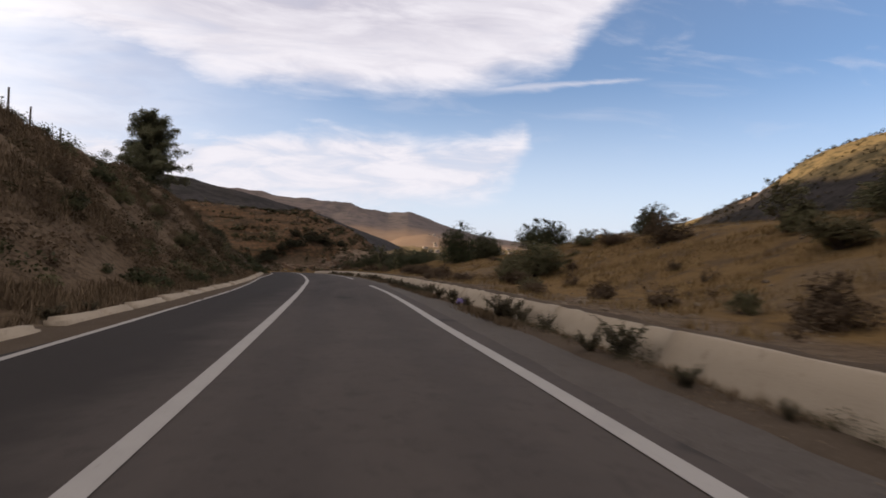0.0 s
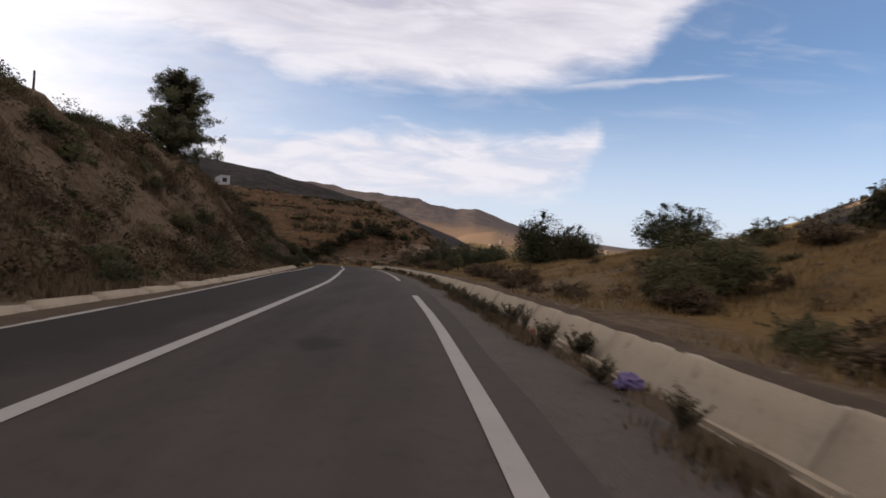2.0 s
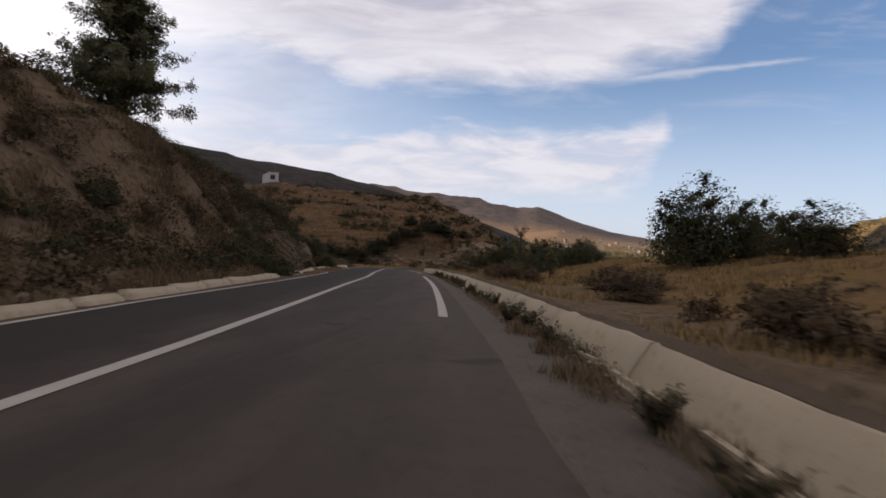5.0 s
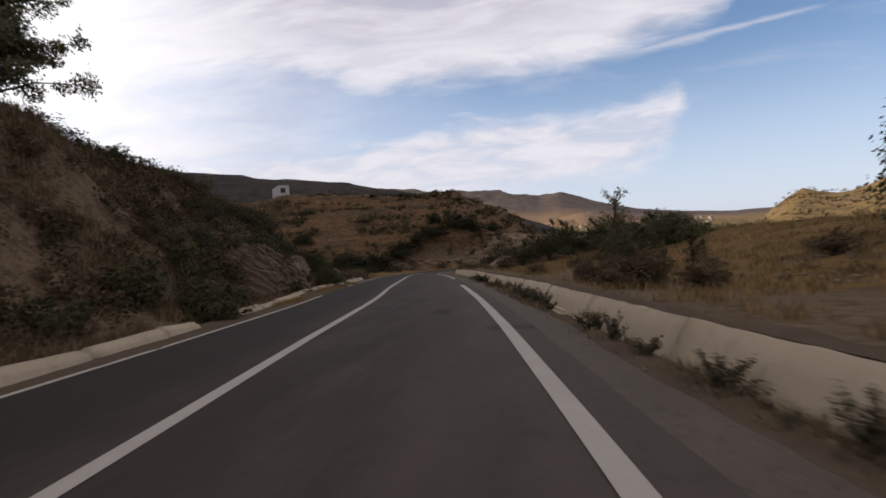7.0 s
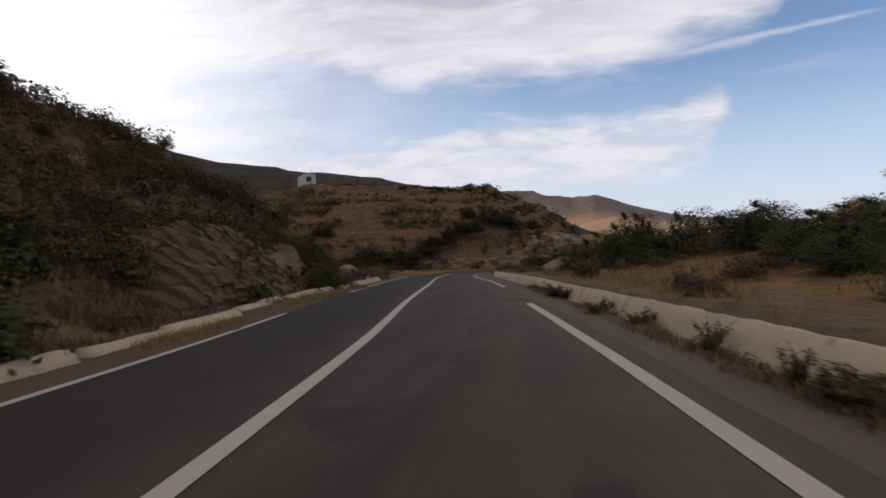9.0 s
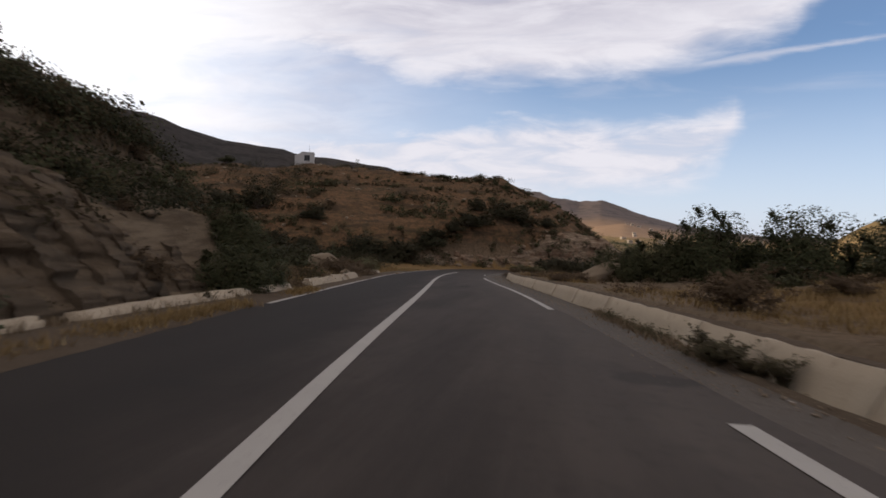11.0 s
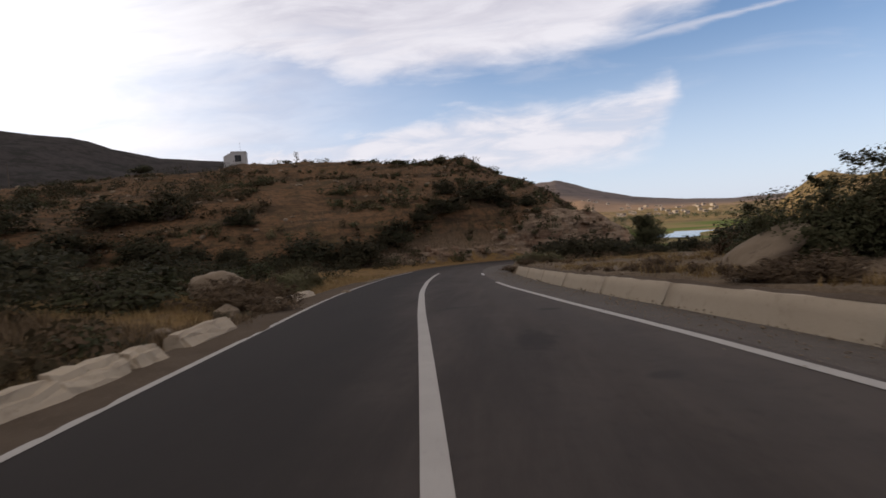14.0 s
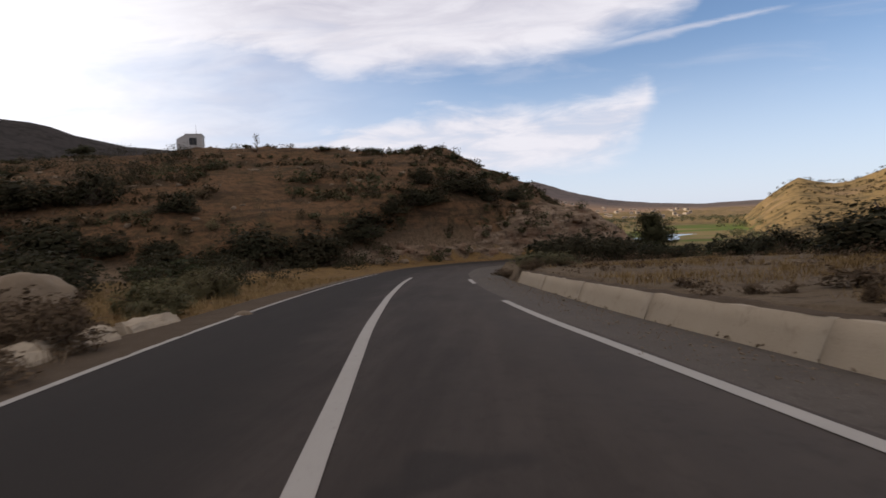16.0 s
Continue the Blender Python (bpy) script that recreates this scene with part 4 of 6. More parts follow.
def weed_model(seed, tall):
    rng = np.random.default_rng(seed)
    top = thing("weed", "dusty grey green weed growing along a concrete gutter", "weed", "gutter weeds")
    paths, pts = [], []
    for _ in range(15 if tall else 19):
        a, lean = rng.uniform(0, 2 * np.pi), rng.uniform(0.15, 0.55)
        h = rng.uniform(0.55, 1.0) if tall else rng.uniform(0.4, 0.95)
        base = rng.normal(size=2) * 0.05
        ks = np.linspace(0, 1, 5)
        line = np.stack([base[0] + math.cos(a) * lean * ks**1.4, base[1] + math.sin(a) * lean * ks**1.4, h * ks, 0.010 - 0.007 * ks], 1)
        paths.append(line)
        for q in np.linspace(0.18, 1.0, 16):
            c = np.array([np.interp(q, ks, line[:, i]) for i in range(3)])
            pts.append(c + rng.normal(size=(4, 3)) * 0.03)
        for q in rng.uniform(0.3, 0.85, 3):
            c = np.array([np.interp(q, ks, line[:, i]) for i in range(3)])
            b = rng.uniform(0, 2 * np.pi)
            e = c + np.array([math.cos(b) * 0.13, math.sin(b) * 0.13, 0.13])
            paths.append([(*c, 0.005), (*((c + e) / 2 + (0, 0, 0.01)), 0.004), (*e, 0.002)])
            pts.append(c + (e - c) * rng.random((12, 1)) + rng.normal(size=(12, 3)) * 0.02)
    v, f = tubes(paths, 4)
    part("branchwork", np_mesh("branchwork", v, f, BARK), top)
    v, f, out = leaves(rng, np.vstack(pts).clip((-9, -9, 0.02), 9), 0.036, 2.2)
    part("foliage", np_mesh("foliage", v, f, LEAF_WEED, normals=out), top)
    return top


MODELS = {k: [shrub_model(k, 11 * i + j) for j in range(n)] for i, (k, n) in enumerate((("green", 3), ("bigg", 3), ("hillb", 3), ("olive", 1), ("mixed", 2), ("dry", 3), ("twig", 1), ("tuft", 3)))}
WEEDS = [weed_model(301, True), weed_model(302, False), weed_model(303, True)]
USED = set()


def plant(models, x, y, wide, tall, turn, sink=0.04):
    """Stands a plant: the model itself the first time, then copies of it."""
    model = models[int(abs(x * 7.3 + y * 3.1)) % len(models)]
    ob = model if model.name not in USED else copy_thing(model, Matrix())
    USED.add(model.name)
    return set_on(ob, x, y, turn, (wide, wide, tall), sink)


SHRUBS = {
    "green": [(-6.9, 0.4, 1.5, 0.95), (-8.2, 13.6, 1.2, 1.1), (-10.9, 27.6, 1.7, 1.5), (-10.4, 29.6, 1.9, 1.45), (-9.9, 24.6, 1.2, 1.3), (-10.0, 17.8, 1.1, 1.0), (-8.4, 6.2, 1.3, 1.0), (-12.9, 45.2, 1.9, 1.3),
              (-9.6, 29.2, 1.9, 1.3), (-12.1, 31.8, 1.7, 1.5), (-14.1, 36.2, 1.3, 1.0), (-13.9, 38.2, 1.2, 1.0), (-8.85, 27.7, 1.3, 1.25), (-6.7, 4.2, 1.2, 0.85), (-7.8, 11.2, 1.1, 1.1), (12.6, 7.0, 2.0, 1.9), (-27.2, 81.7, 4.2, 2.2), (-20.6, 60.7, 4.6, 1.7),
              (-11.6, 37.6, 1.5, 1.4), (-12.6, 22.2, 1.4, 1.2), (4.4, 50.5, 3.0, 1.9), (1.2, 52.0, 2.2, 1.2)],
    "bigg": [(3.5, 45.5, 3.4, 2.0), (5.7, 43.4, 2.9, 1.7), (3.0, 40.6, 3.0, 1.6), (4.6, 41.0, 2.8, 1.5), (2.2, 37.4, 2.2, 1.25), (7.5, 28.3, 3.9, 4.15), (9.5, 29.0, 3.1, 3.0), (1.0, 33.0, 1.6, 1.4), (9.8, 13.8, 3.3, 2.25), (8.6, 22.8, 2.8, 1.9), (1.6, 70.5, 4.4, 2.0), (-2.5, 59.8, 2.9, 2.25), (-0.7, 59.8, 3.3, 2.9), (1.4, 59.8, 4.0, 4.1), (5.0, 58.8, 4.6, 4.5), (8.2, 57.0, 4.6, 4.4), (3.4, 62.5, 4.2, 2.8),
             (-12.6, 44.4, 2.1, 1.45), (-12.7, 45.7, 1.8, 1.5), (-13.9, 46.6, 2.2, 1.6), (-29.5, 93.6, 3.6, 2.0), (-25.6, 96.6, 3.4, 2.2), (-22.0, 101.4, 3.8, 2.3), (-18.4, 105.6, 3.4, 2.0), (-15.2, 108.4, 3.6, 2.2), (-34.0, 92.6, 3.2, 1.9), (-16.4, 110.4, 3.0, 2.6), (-10.8, 117.0, 3.8, 2.6), (-6.4, 120.0, 3.6, 2.2), (-32.2, 90.6, 5.2, 2.2), (-28.4, 95.4, 6.0, 3.2), (-24.2, 98.4, 6.2, 3.5), (-20.2, 103.2, 5.6, 3.3), (-12.8, 113.5, 6.4, 3.2), (-37.4, 91.4, 3.4, 2.3), (-48.8, 96.7, 8.4, 4.0), (-44.6, 99.8, 4.8, 4.6),
             (-46.4, 88.5, 7.5, 4.2), (-51.5, 85.0, 7.5, 4.4), (-40.7, 90.2, 5.6, 3.6), (-17.2, 106.8, 4.2, 2.6), (-9.4, 115.6, 4.0, 2.2), (-36.0, 98.5, 4.0, 2.4), (-58.0, 92.0, 8.0, 4.6), (-24.0, 70.0, 4.5, 2.6), (-30.0, 66.0, 6.0, 3.6), (4.6, 67.0, 4.0, 2.2), (-36.0, 74.0, 6.0, 3.4)],
    "olive": [(6.1, 4.0, 2.7, 1.85), (4.9, 2.9, 1.6, 1.2), (-17.4, 66.0, 1.7, 1.1), (-18.6, 70.5, 2.0, 1.3)],
    "mixed": [(-7.6, 5.3, 0.95, 0.9), (4.05, -1.83, 0.82, 0.6), (5.17, -9.12, 0.55, 0.55), (10.1, 8.6, 1.4, 0.95), (9.65, -6.2, 1.7, 1.0), (11.2, -2.9, 1.7, 1.8), (3.6, -2.76, 0.55, 0.55), (0.5, 27.0, 0.8, 1.0),
              (-12.9, 32.4, 1.4, 1.3), (-12.5, 34.9, 1.2, 1.1), (-0.46, 29.8, 0.65, 0.8), (-8.0, 76.2, 2.3, 0.8), (-6.8, 77.0, 2.0, 0.75), (-16.6, 65.2, 1.4, 0.9), (-12.2, 10.5, 1.3, 1.1), (-13.5, 18.5, 1.4, 1.2), (13.0, -4.6, 2.2, 1.6), (14.6, -7.0, 2.6, 1.9)],
    "dry": [(-11.2, 3.7, 1.1, 1.1), (5.15, -4.2, 0.7, 0.6), (4.8, -7.4, 0.8, 0.5), (5.3, -10.7, 1.2, 1.05), (8.05, -2.5, 0.55, 0.5), (10.9, 3.0, 2.1, 1.6), (3.73, -3.35, 0.9, 0.55), (5.6, -0.9, 0.7, 0.5), (4.6, -5.1, 0.75, 0.7), (3.6, 5.7, 0.85, 0.5),
            (2.9, 11.5, 1.3, 0.65), (10.4, 6.7, 1.8, 1.0), (2.5, 12.1, 0.85, 0.8), (2.85, 10.9, 0.9, 0.8), (3.3, 10.25, 1.05, 0.9), (2.35, 21.4, 1.7, 0.85), (3.15, 4.5, 1.05, 0.55), (2.93, 6.7, 0.65, 0.42), (3.9, 15.5, 0.9, 0.6),
            (2.33, 18.6, 1.6, 0.9), (-0.1, 27.7, 0.9, 0.65), (0.9, 25.4, 0.95, 0.85), (-1.45, 35.7, 0.7, 0.65), (-2.55, 43.1, 1.4, 1.05), (-12.7, 41.9, 1.35, 0.75), (-4.5, 54.7, 1.4, 0.6), (-14.9, 58.6, 2.0, 0.85), (-4.6, 55.9, 1.2, 0.5),
            (-6.5, 63.5, 0.7, 0.3), (-6.2, 61.9, 0.4, 0.28), (-5.8, 61.9, 0.35, 0.26), (-6.0, 60.1, 0.32, 0.34), (-5.1, 61.7, 0.9, 0.4), (-5.9, 58.7, 0.5, 0.46), (-5.75, 58.2, 0.5, 0.36), (-9.0, 78.9, 1.6, 0.6), (-8.2, 74.0, 1.1, 0.5),
            (-5.2, 55.1, 1.1, 0.52), (-5.3, 56.3, 0.35, 0.5), (-5.5, 57.1, 0.4, 0.32), (-2.0, 64.6, 1.3, 1.1), (0.05, 26.2, 1.2, 1.05), (-0.2, 28.0, 1.0, 0.75), (-0.5, 28.8, 0.75, 0.85), (-1.5, 34.0, 0.8, 0.65), (0.3, 37.6, 1.1, 0.75), (2.55, 12.4, 1.3, 0.95),
            (2.6, 14.8, 0.8, 0.6), (3.4, 20.6, 1.5, 0.7), (4.7, 1.9, 1.4, 0.7), (2.6, 9.0, 1.2, 0.8), (2.4, 18.2, 1.6, 0.9), (7.4, 3.4, 0.6, 0.6), (-0.3, 52.7, 0.9, 1.1), (-15.6, 59.2, 2.0, 1.0), (-16.6, 60.6, 2.4, 1.25), (-17.4, 62.2, 2.2, 1.2), (-15.2, 60.4, 1.5, 1.0), (-16.3, 62.0, 1.7, 1.1), (6.4, 9.0, 0.8, 0.5), (7.6, 17.0, 0.9, 0.55), (4.2, 28.0, 1.2, 0.7), (1.4, 40.0, 1.5, 1.0), (0.2, 46.0, 1.2, 0.6), (-0.8, 48.6, 1.3, 0.6)],
    "twig": [(7.3, -4.9, 0.95, 0.7), (6.2, 0.8, 0.7, 0.5), (6.0, 15.0, 0.8, 0.5)],
}
for kind, spots in SHRUBS.items():
    for k, (x, y, wide, tall) in enumerate(spots):
        plant(MODELS["hillb" if kind == "bigg" and y > 62 else "tuft" if kind == "dry" and wide < 0.95 else kind], x, y, wide, tall, (k * 77 + 13) % 360)

# scrub on the bank's face and along its crest
rng = np.random.default_rng(21)
for k in range(74):
    yy = rng.uniform(-8, 52)
    crest_row = k % 2 == 0
    lat = -rng.uniform(11.0, 15.5) if crest_row else -rng.uniform(4.8, 11.5)
    x, y, _ = beside(yy, lat)
    s = rng.uniform(0.7, 1.5) if not crest_row else rng.uniform(0.9, 1.9)
    plant(MODELS[("mixed", "mixed", "dry", "green", "dry")[k % 5] if not crest_row else ("green", "hillb", "mixed", "green")[(k // 2) % 4]], x, y, s, s * rng.uniform(0.6, 0.95), rng.uniform(0, 360))

WEED_SPOTS = [(2.38, -11.1, 0.8, 0.5), (2.26, -12.5, 0.36, 0.26), (2.15, -10.6, 0.4, 0.34), (2.1, -7.1, 1.0, 0.46), (2.3, -8.7, 0.4, 0.32), (2.4, -13.5, 0.2, 0.2), (2.1, -1.2, 0.6, 0.4), (1.74, 2.2, 0.55, 0.36), (-5.55, -7.4, 0.6, 0.32),
              (-5.6, -6.0, 0.45, 0.25), (1.85, -7.1, 0.6, 0.55), (1.65, -4.3, 0.4, 0.33), (1.45, -0.6, 0.5, 0.42), (2.2, -7.4, 0.5, 0.36), (1.55, -2.5, 0.4, 0.28), (1.73, -5.9, 0.2, 0.2), (1.57, 0.8, 0.26, 0.42), (1.3, 2.1, 0.28, 0.22),
              (1.14, 3.7, 0.42, 0.3), (0.9, 5.4, 0.5, 0.36), (0.7, 7.8, 0.6, 0.36), (1.9, 0.3, 0.3, 0.27), (0.18, 15.1, 0.7, 0.4), (1.4, 1.2, 0.2, 0.22), (-6.25, 6.5, 0.3, 0.17), (0.5, 10.2, 0.44, 0.36), (1.0, 7.3, 0.5, 0.4), (1.05, 8.1, 0.3, 0.25),
              (0.3, 13.7, 0.5, 0.34), (-0.1, 15.7, 0.48, 0.42), (0.7, 9.8, 0.42, 0.34), (0.0, 16.4, 0.5, 0.4), (-1.1, 23.9, 0.42, 0.25), (-1.05, 23.0, 0.42, 0.3), (-0.95, 22.4, 0.36, 0.4), (-0.8, 23.3, 0.25, 0.28), (-1.75, 28.5, 0.8, 0.38),
              (-1.4, 25.9, 0.4, 0.2), (-2.4, 32.8, 0.6, 0.34), (-2.05, 30.6, 0.5, 0.4), (-1.92, 29.3, 0.42, 0.35), (-1.66, 28.0, 0.46, 0.3), (-1.5, 27.4, 0.52, 0.33), (-1.5, 26.6, 0.38, 0.33), (-2.75, 34.5, 0.7, 0.34), (-3.65, 39.6, 0.8, 0.46),
              (-3.35, 39.1, 0.75, 0.36), (-3.5, 40.0, 0.45, 0.28), (-3.0, 38.6, 0.5, 0.36), (-12.0, 42.0, 0.7, 0.26), (-13.0, 49.8, 0.3, 0.28), (-13.9, 53.3, 0.5, 0.36), (-14.5, 56.5, 0.5, 0.4), (-14.6, 57.6, 0.4, 0.25),
              (-13.1, 51.4, 0.45, 0.36), (-13.3, 52.1, 0.32, 0.32), (-13.5, 53.0, 0.3, 0.28), (-13.8, 54.4, 0.4, 0.26), (-12.75, 49.4, 0.25, 0.26), (-11.9, 43.1, 0.45, 0.34), (-11.6, 42.2, 0.35, 0.4), (1.3, 4.8, 0.4, 0.3), (0.95, 6.6, 0.5, 0.36), (0.55, 9.0, 0.45, 0.3), (-0.3, 18.5, 0.5, 0.35), (-0.55, 19.9, 0.45, 0.3), (-0.8, 21.2, 0.4, 0.28), (1.2, 3.0, 0.3, 0.25), (1.6, 1.8, 0.3, 0.25)]
for k, (x, y, wide, tall) in enumerate(WEED_SPOTS):
    off = float(road_frame([x], [y])[0][0])
    if 3.2 < off < 5.6:
        x, y, _ = beside(y, min(max(off, float(gutter_in(y)) - 0.36), float(gutter_in(y)) - 0.06))
    ob = plant(WEEDS, x, y, wide * 0.95, tall, (k * 61) % 360, 0.02)
    if 3.2 < off < 5.6:
        ob.matrix_basis.translation.z = beside(y, 4.0)[2] + float(crown(4.0, y)) - 0.01


# ---- the tall tree on the bank ----
def tall_tree(x, y, tall, wide, label, seed=5, mat=LEAF_TREE, dense=1.0):
    rng = np.random.default_rng(seed)
    top = thing("tree", label, "tree")
    paths = [[(0, 0, -0.3, 0.20), (0.05, 0.04, 0.25 * tall, 0.16), (-0.1, 0.1, 0.5 * tall, 0.11), (0.05, 0.0, 0.75 * tall, 0.06), (0.1, 0.1, 0.97 * tall, 0.015)]]
    pts = []
    for k in range(84):
        h = 0.08 + 0.88 * rng.random() ** 1.1
        reach = wide / 2 * float(np.interp(h, [0, 0.12, 0.3, 0.5, 0.7, 0.85, 1], [0.75, 0.95, 1.0, 0.95, 0.78, 0.54, 0.22])) * rng.uniform(0.3, 0.98)
        a = k * 2.4 + rng.normal() * 0.3
        s = np.array([0.05, 0.05, (h - 0.08) * tall])
        e = np.array([math.cos(a) * reach, math.sin(a) * reach, h * tall + rng.uniform(-0.3, 0.5)])
        paths.append([(*s, 0.05), (*((s + e) / 2 + (0, 0, 0.25)), 0.03), (*e, 0.008)])
        for q in (0.45, 0.75, 1.0):
            c = s + (e - s) * q
            r = rng.uniform(0.22, 0.66) * (1.1 - 0.3 * q)
            pts.append(blob_points(rng, c, (r, r, r * 0.85), int(260 * dense * (r / 0.45) ** 2), 0.25))
        for _ in range(2):
            d = rng.normal(size=3) * (1, 1, 0.8) + (0, 0, 0.2)
            pts.append(e + d / np.linalg.norm(d) * rng.random((14, 1)) * 0.7 + rng.normal(size=(14, 3)) * 0.05)
    for k in range(10):
        c = np.array([rng.normal() * 0.5, rng.normal() * 0.5, rng.uniform(0.15, 0.6) * tall])
        pts.append(blob_points(rng, c, (1.1, 1.1, 0.9), 420, 0.2))
    v, f, out = leaves(rng, np.vstack(pts), 0.075, 2.0, 0.4, (0, 0, 0.4 * tall))
    part("crown", np_mesh("crown", v, f, mat, normals=out), top)
    v, f = tubes(paths[:1], 8)
    part("trunk", np_mesh("trunk", v, f, BARK, True), top)
    v, f = tubes(paths[1:], 5)
    part("branchwork", np_mesh("branchwork", v, f, BARK, True), top)
    return set_on(top, x, y, 0, sink=0.1)


tree_base = ground_z(-18.75, 31.5)
tall_tree(-18.75, 31.5, 11.5 - tree_base, 6.6, "tall ragged green tree on the bank's crest")
tall_tree(4.2, 102.1, -2.3 - ground_z(4.2, 102.1), 4.4, "round dark tree below the road's bend", 8, LEAF_GREEN, 0.4)
# shrubs standing out on the hill's skyline
for k, (x, y, wide, tall) in enumerate(((-16.7, 135.0, 1.3, 1.4), (-14.7, 134.6, 2.7, 1.7), (-11.0, 144.0, 1.0, 1.0), (-7.1, 134.5, 1.6, 1.5), (-0.9, 138.0, 1.7, 1.5), (-0.2, 129.0, 1.2, 1.6), (-4.4, 131.0, 1.6, 1.2), (-72.3, 134.1, 4.2, 1.9), (-20.0, 136.0, 2.4, 1.2), (-26.5, 136.0, 3.0, 1.4), (-33.0, 132.0, 2.2, 1.1))):
    plant(MODELS["green"], x, y, wide, tall, k * 70)
# belt of bushes where the stony field drops to the valley
rng = np.random.default_rng(14)
for k in range(30):
    x = -6.5 + 38 * (k + 0.6 * rng.random()) / 30
    y = (83 + 5 * rng.random()) if k % 2 else (88 + 6 * rng.random())
    y -= 0.35 * max(x - 4, 0)
    if abs(float(road_frame([x], [y])[0][0])) < 6.5:
        continue
    d = math.hypot(x + 9.6, y - 52.7)
    bearing = math.degrees(math.atan2(x + 9.6, y - 52.7))
    top = -1.1 if bearing < 15 or bearing > 22 else -1.75
    tall = max(0.9, (top - 0.054 * d + rng.uniform(-0.45, 0.3)) - ground_z(x, y))
    plant(MODELS["hillb"], x, y, max(2.6, tall * 1.5), tall, rng.uniform(0, 360))


def young_tree(x, y, tall, wide, seed, label):
    rng = np.random.default_rng(seed)
    top = thing("young_tree", label, "tree", "young roadside trees")
    paths = [[(0, 0, -0.1, 0.05), (0.03, 0, tall * 0.5, 0.035), (0, 0.03, tall * 0.95, 0.008)]]
    pts = []
    for k in range(20):
        h = rng.uniform(0.25, 0.95)
        a = k * 2.4
        s = np.array([0, 0, (h - 0.1) * tall])
        e = np.array([math.cos(a), math.sin(a), 0]) * wide / 2 * (1.15 - h * 0.7) + (0, 0, h * tall + 0.15)
        paths.append([(*s, 0.014), (*((s + e) / 2), 0.009), (*e, 0.003)])
        t = rng.random((32, 1)) ** 0.6
        pts.append(s + (e - s) * t + rng.normal(size=(32, 3)) * 0.055)
    v, f, out = leaves(rng, np.vstack(pts), 0.05, 2.4, 0.0, (0, 0, 0.5 * tall))
    part("crown", np_mesh("crown", v, f, LEAF_OLIVE, normals=out), top)
    v, f = tubes(paths, 5)
    part("trunk", np_mesh("trunk", v, f, BARK, True), top)
    return set_on(top, x, y, seed * 40.0)


young_tree(0.83, 32.74, 2.6, 1.3, 4, "slender young tree with wispy leaves behind the gutter")
young_tree(1.97, 29.6, 1.35, 0.7, 6, "small wispy sapling in the dry grass")
young_tree(-41.0, 126.8, 2.7, 1.3, 9, "small pointed tree on the hill's ridge")


# ---- scrub, grass and stones too many to count ----
def scatter(n, seed, where, test):
    """Random places on the ground: x, y, z arrays."""
    rng = np.random.default_rng(seed)
    x, y = where(rng, n)
    z, _ = height(x, y)
    keep = test(x, y, z)
    return rng, np.stack([x, y, z], 1)[keep]


def clumps(name, label, category, rng, spots, sizes, count, leaf, mat):
    pts, lsz, hearts = [], [], []
    for (x, y, z), s in zip(spots, sizes):
        tall = s * rng.uniform(0.55, 0.9)
        for _ in range(2):
            o = rng.normal(size=3) * (0.25 * s, 0.25 * s, 0.05 * s)
            q = blob_points(rng, (x + o[0], y + o[1], z + tall * 0.4), (s * 0.45, s * 0.45, tall * 0.5), count // 2, 0.4)
            q = q[q[:, 2] < z + tall * 1.05]
            pts.append(q)
            lsz.append(np.full(len(q), leaf * (0.6 + 0.4 * s)))
            hearts.append(np.tile((x, y, z + 0.1 * tall), (len(q), 1)))
    v, f, out = leaves(rng, np.vstack(pts), np.concatenate(lsz), 1.4, heart=np.vstack(hearts))
    return tagged(new(name, np_mesh(name, v, f, mat, normals=out)), label, category, kind="stuff")


def hill_part(x, y):
    foot = np.interp(x, [-160, -95, -60, -30, -19, -8, 0, 8, 16], [52, 66, 78, 92, 102.5, 111, 114.5, 117, 121])
    return y - foot


for n, seed, mat, lo, hi, leaf, label in ((2600, 31, LEAF_GREEN, 0.5, 1.5, 0.30, "dark green scrub dotted over the red hillside"), (6000, 32, LEAF_SCRUB, 0.5, 1.5, 0.28, "low brown scrub over the red hillside"), (500, 33, LEAF_OLIVE, 0.6, 1.4, 0.24, "grey green scrub over the red hillside")):
    rng, spots = scatter(n, seed, lambda r, k: (r.uniform(-110, 9, k), r.uniform(55, 152, k)), lambda x, y, z: (hill_part(x, y) > 1.5) & (fbm(x, y, 14, 3) > -0.28) & (np.sin(2.6 * z + 5 * fbm(x, y, 25, 3)) > -0.35) & ((np.abs(x + 56.5) > 8) | (y < 112)))
    clumps("hillside_scrub", label, "scrub", rng, spots, rng.uniform(lo, hi, len(spots)) * rng.choice([1, 1, 1.6], len(spots)) * np.where(spots[:, 1] > 118, 0.6, 1.0), 56 if mat is LEAF_SCRUB else 70, leaf * 0.55, mat)

for n, seed, mat, lo, hi, label in ((520, 60, LEAF_SCRUB, 0.4, 1.1, "low dark brown scrub covering the steep bank"), (1000, 61, LEAF_DRY, 0.4, 1.3, "low dry brown scrub covering the steep bank"), (200, 62, LEAF_GREEN, 0.3, 0.9, "small dark green scrub on the steep bank"), (260, 63, LEAF_OLIVE, 0.25, 0.7, "grey green scrub on the steep bank")):
    rng, spots = scatter(n, seed, lambda r, k: (r.uniform(-30, -5, k), r.uniform(-14, 54, k)), lambda x, y, z: (road_frame(x, y)[0] < -3.9) & (fbm(x, y, 4.0, 3) > -0.2) & ((y < 35.5) | (y > 46.5) | (road_frame(x, y)[0] < -6.6)))
    clumps("bank_scrub", label, "scrub", rng, spots, rng.uniform(lo, hi, len(spots)), 120, 0.085, mat)
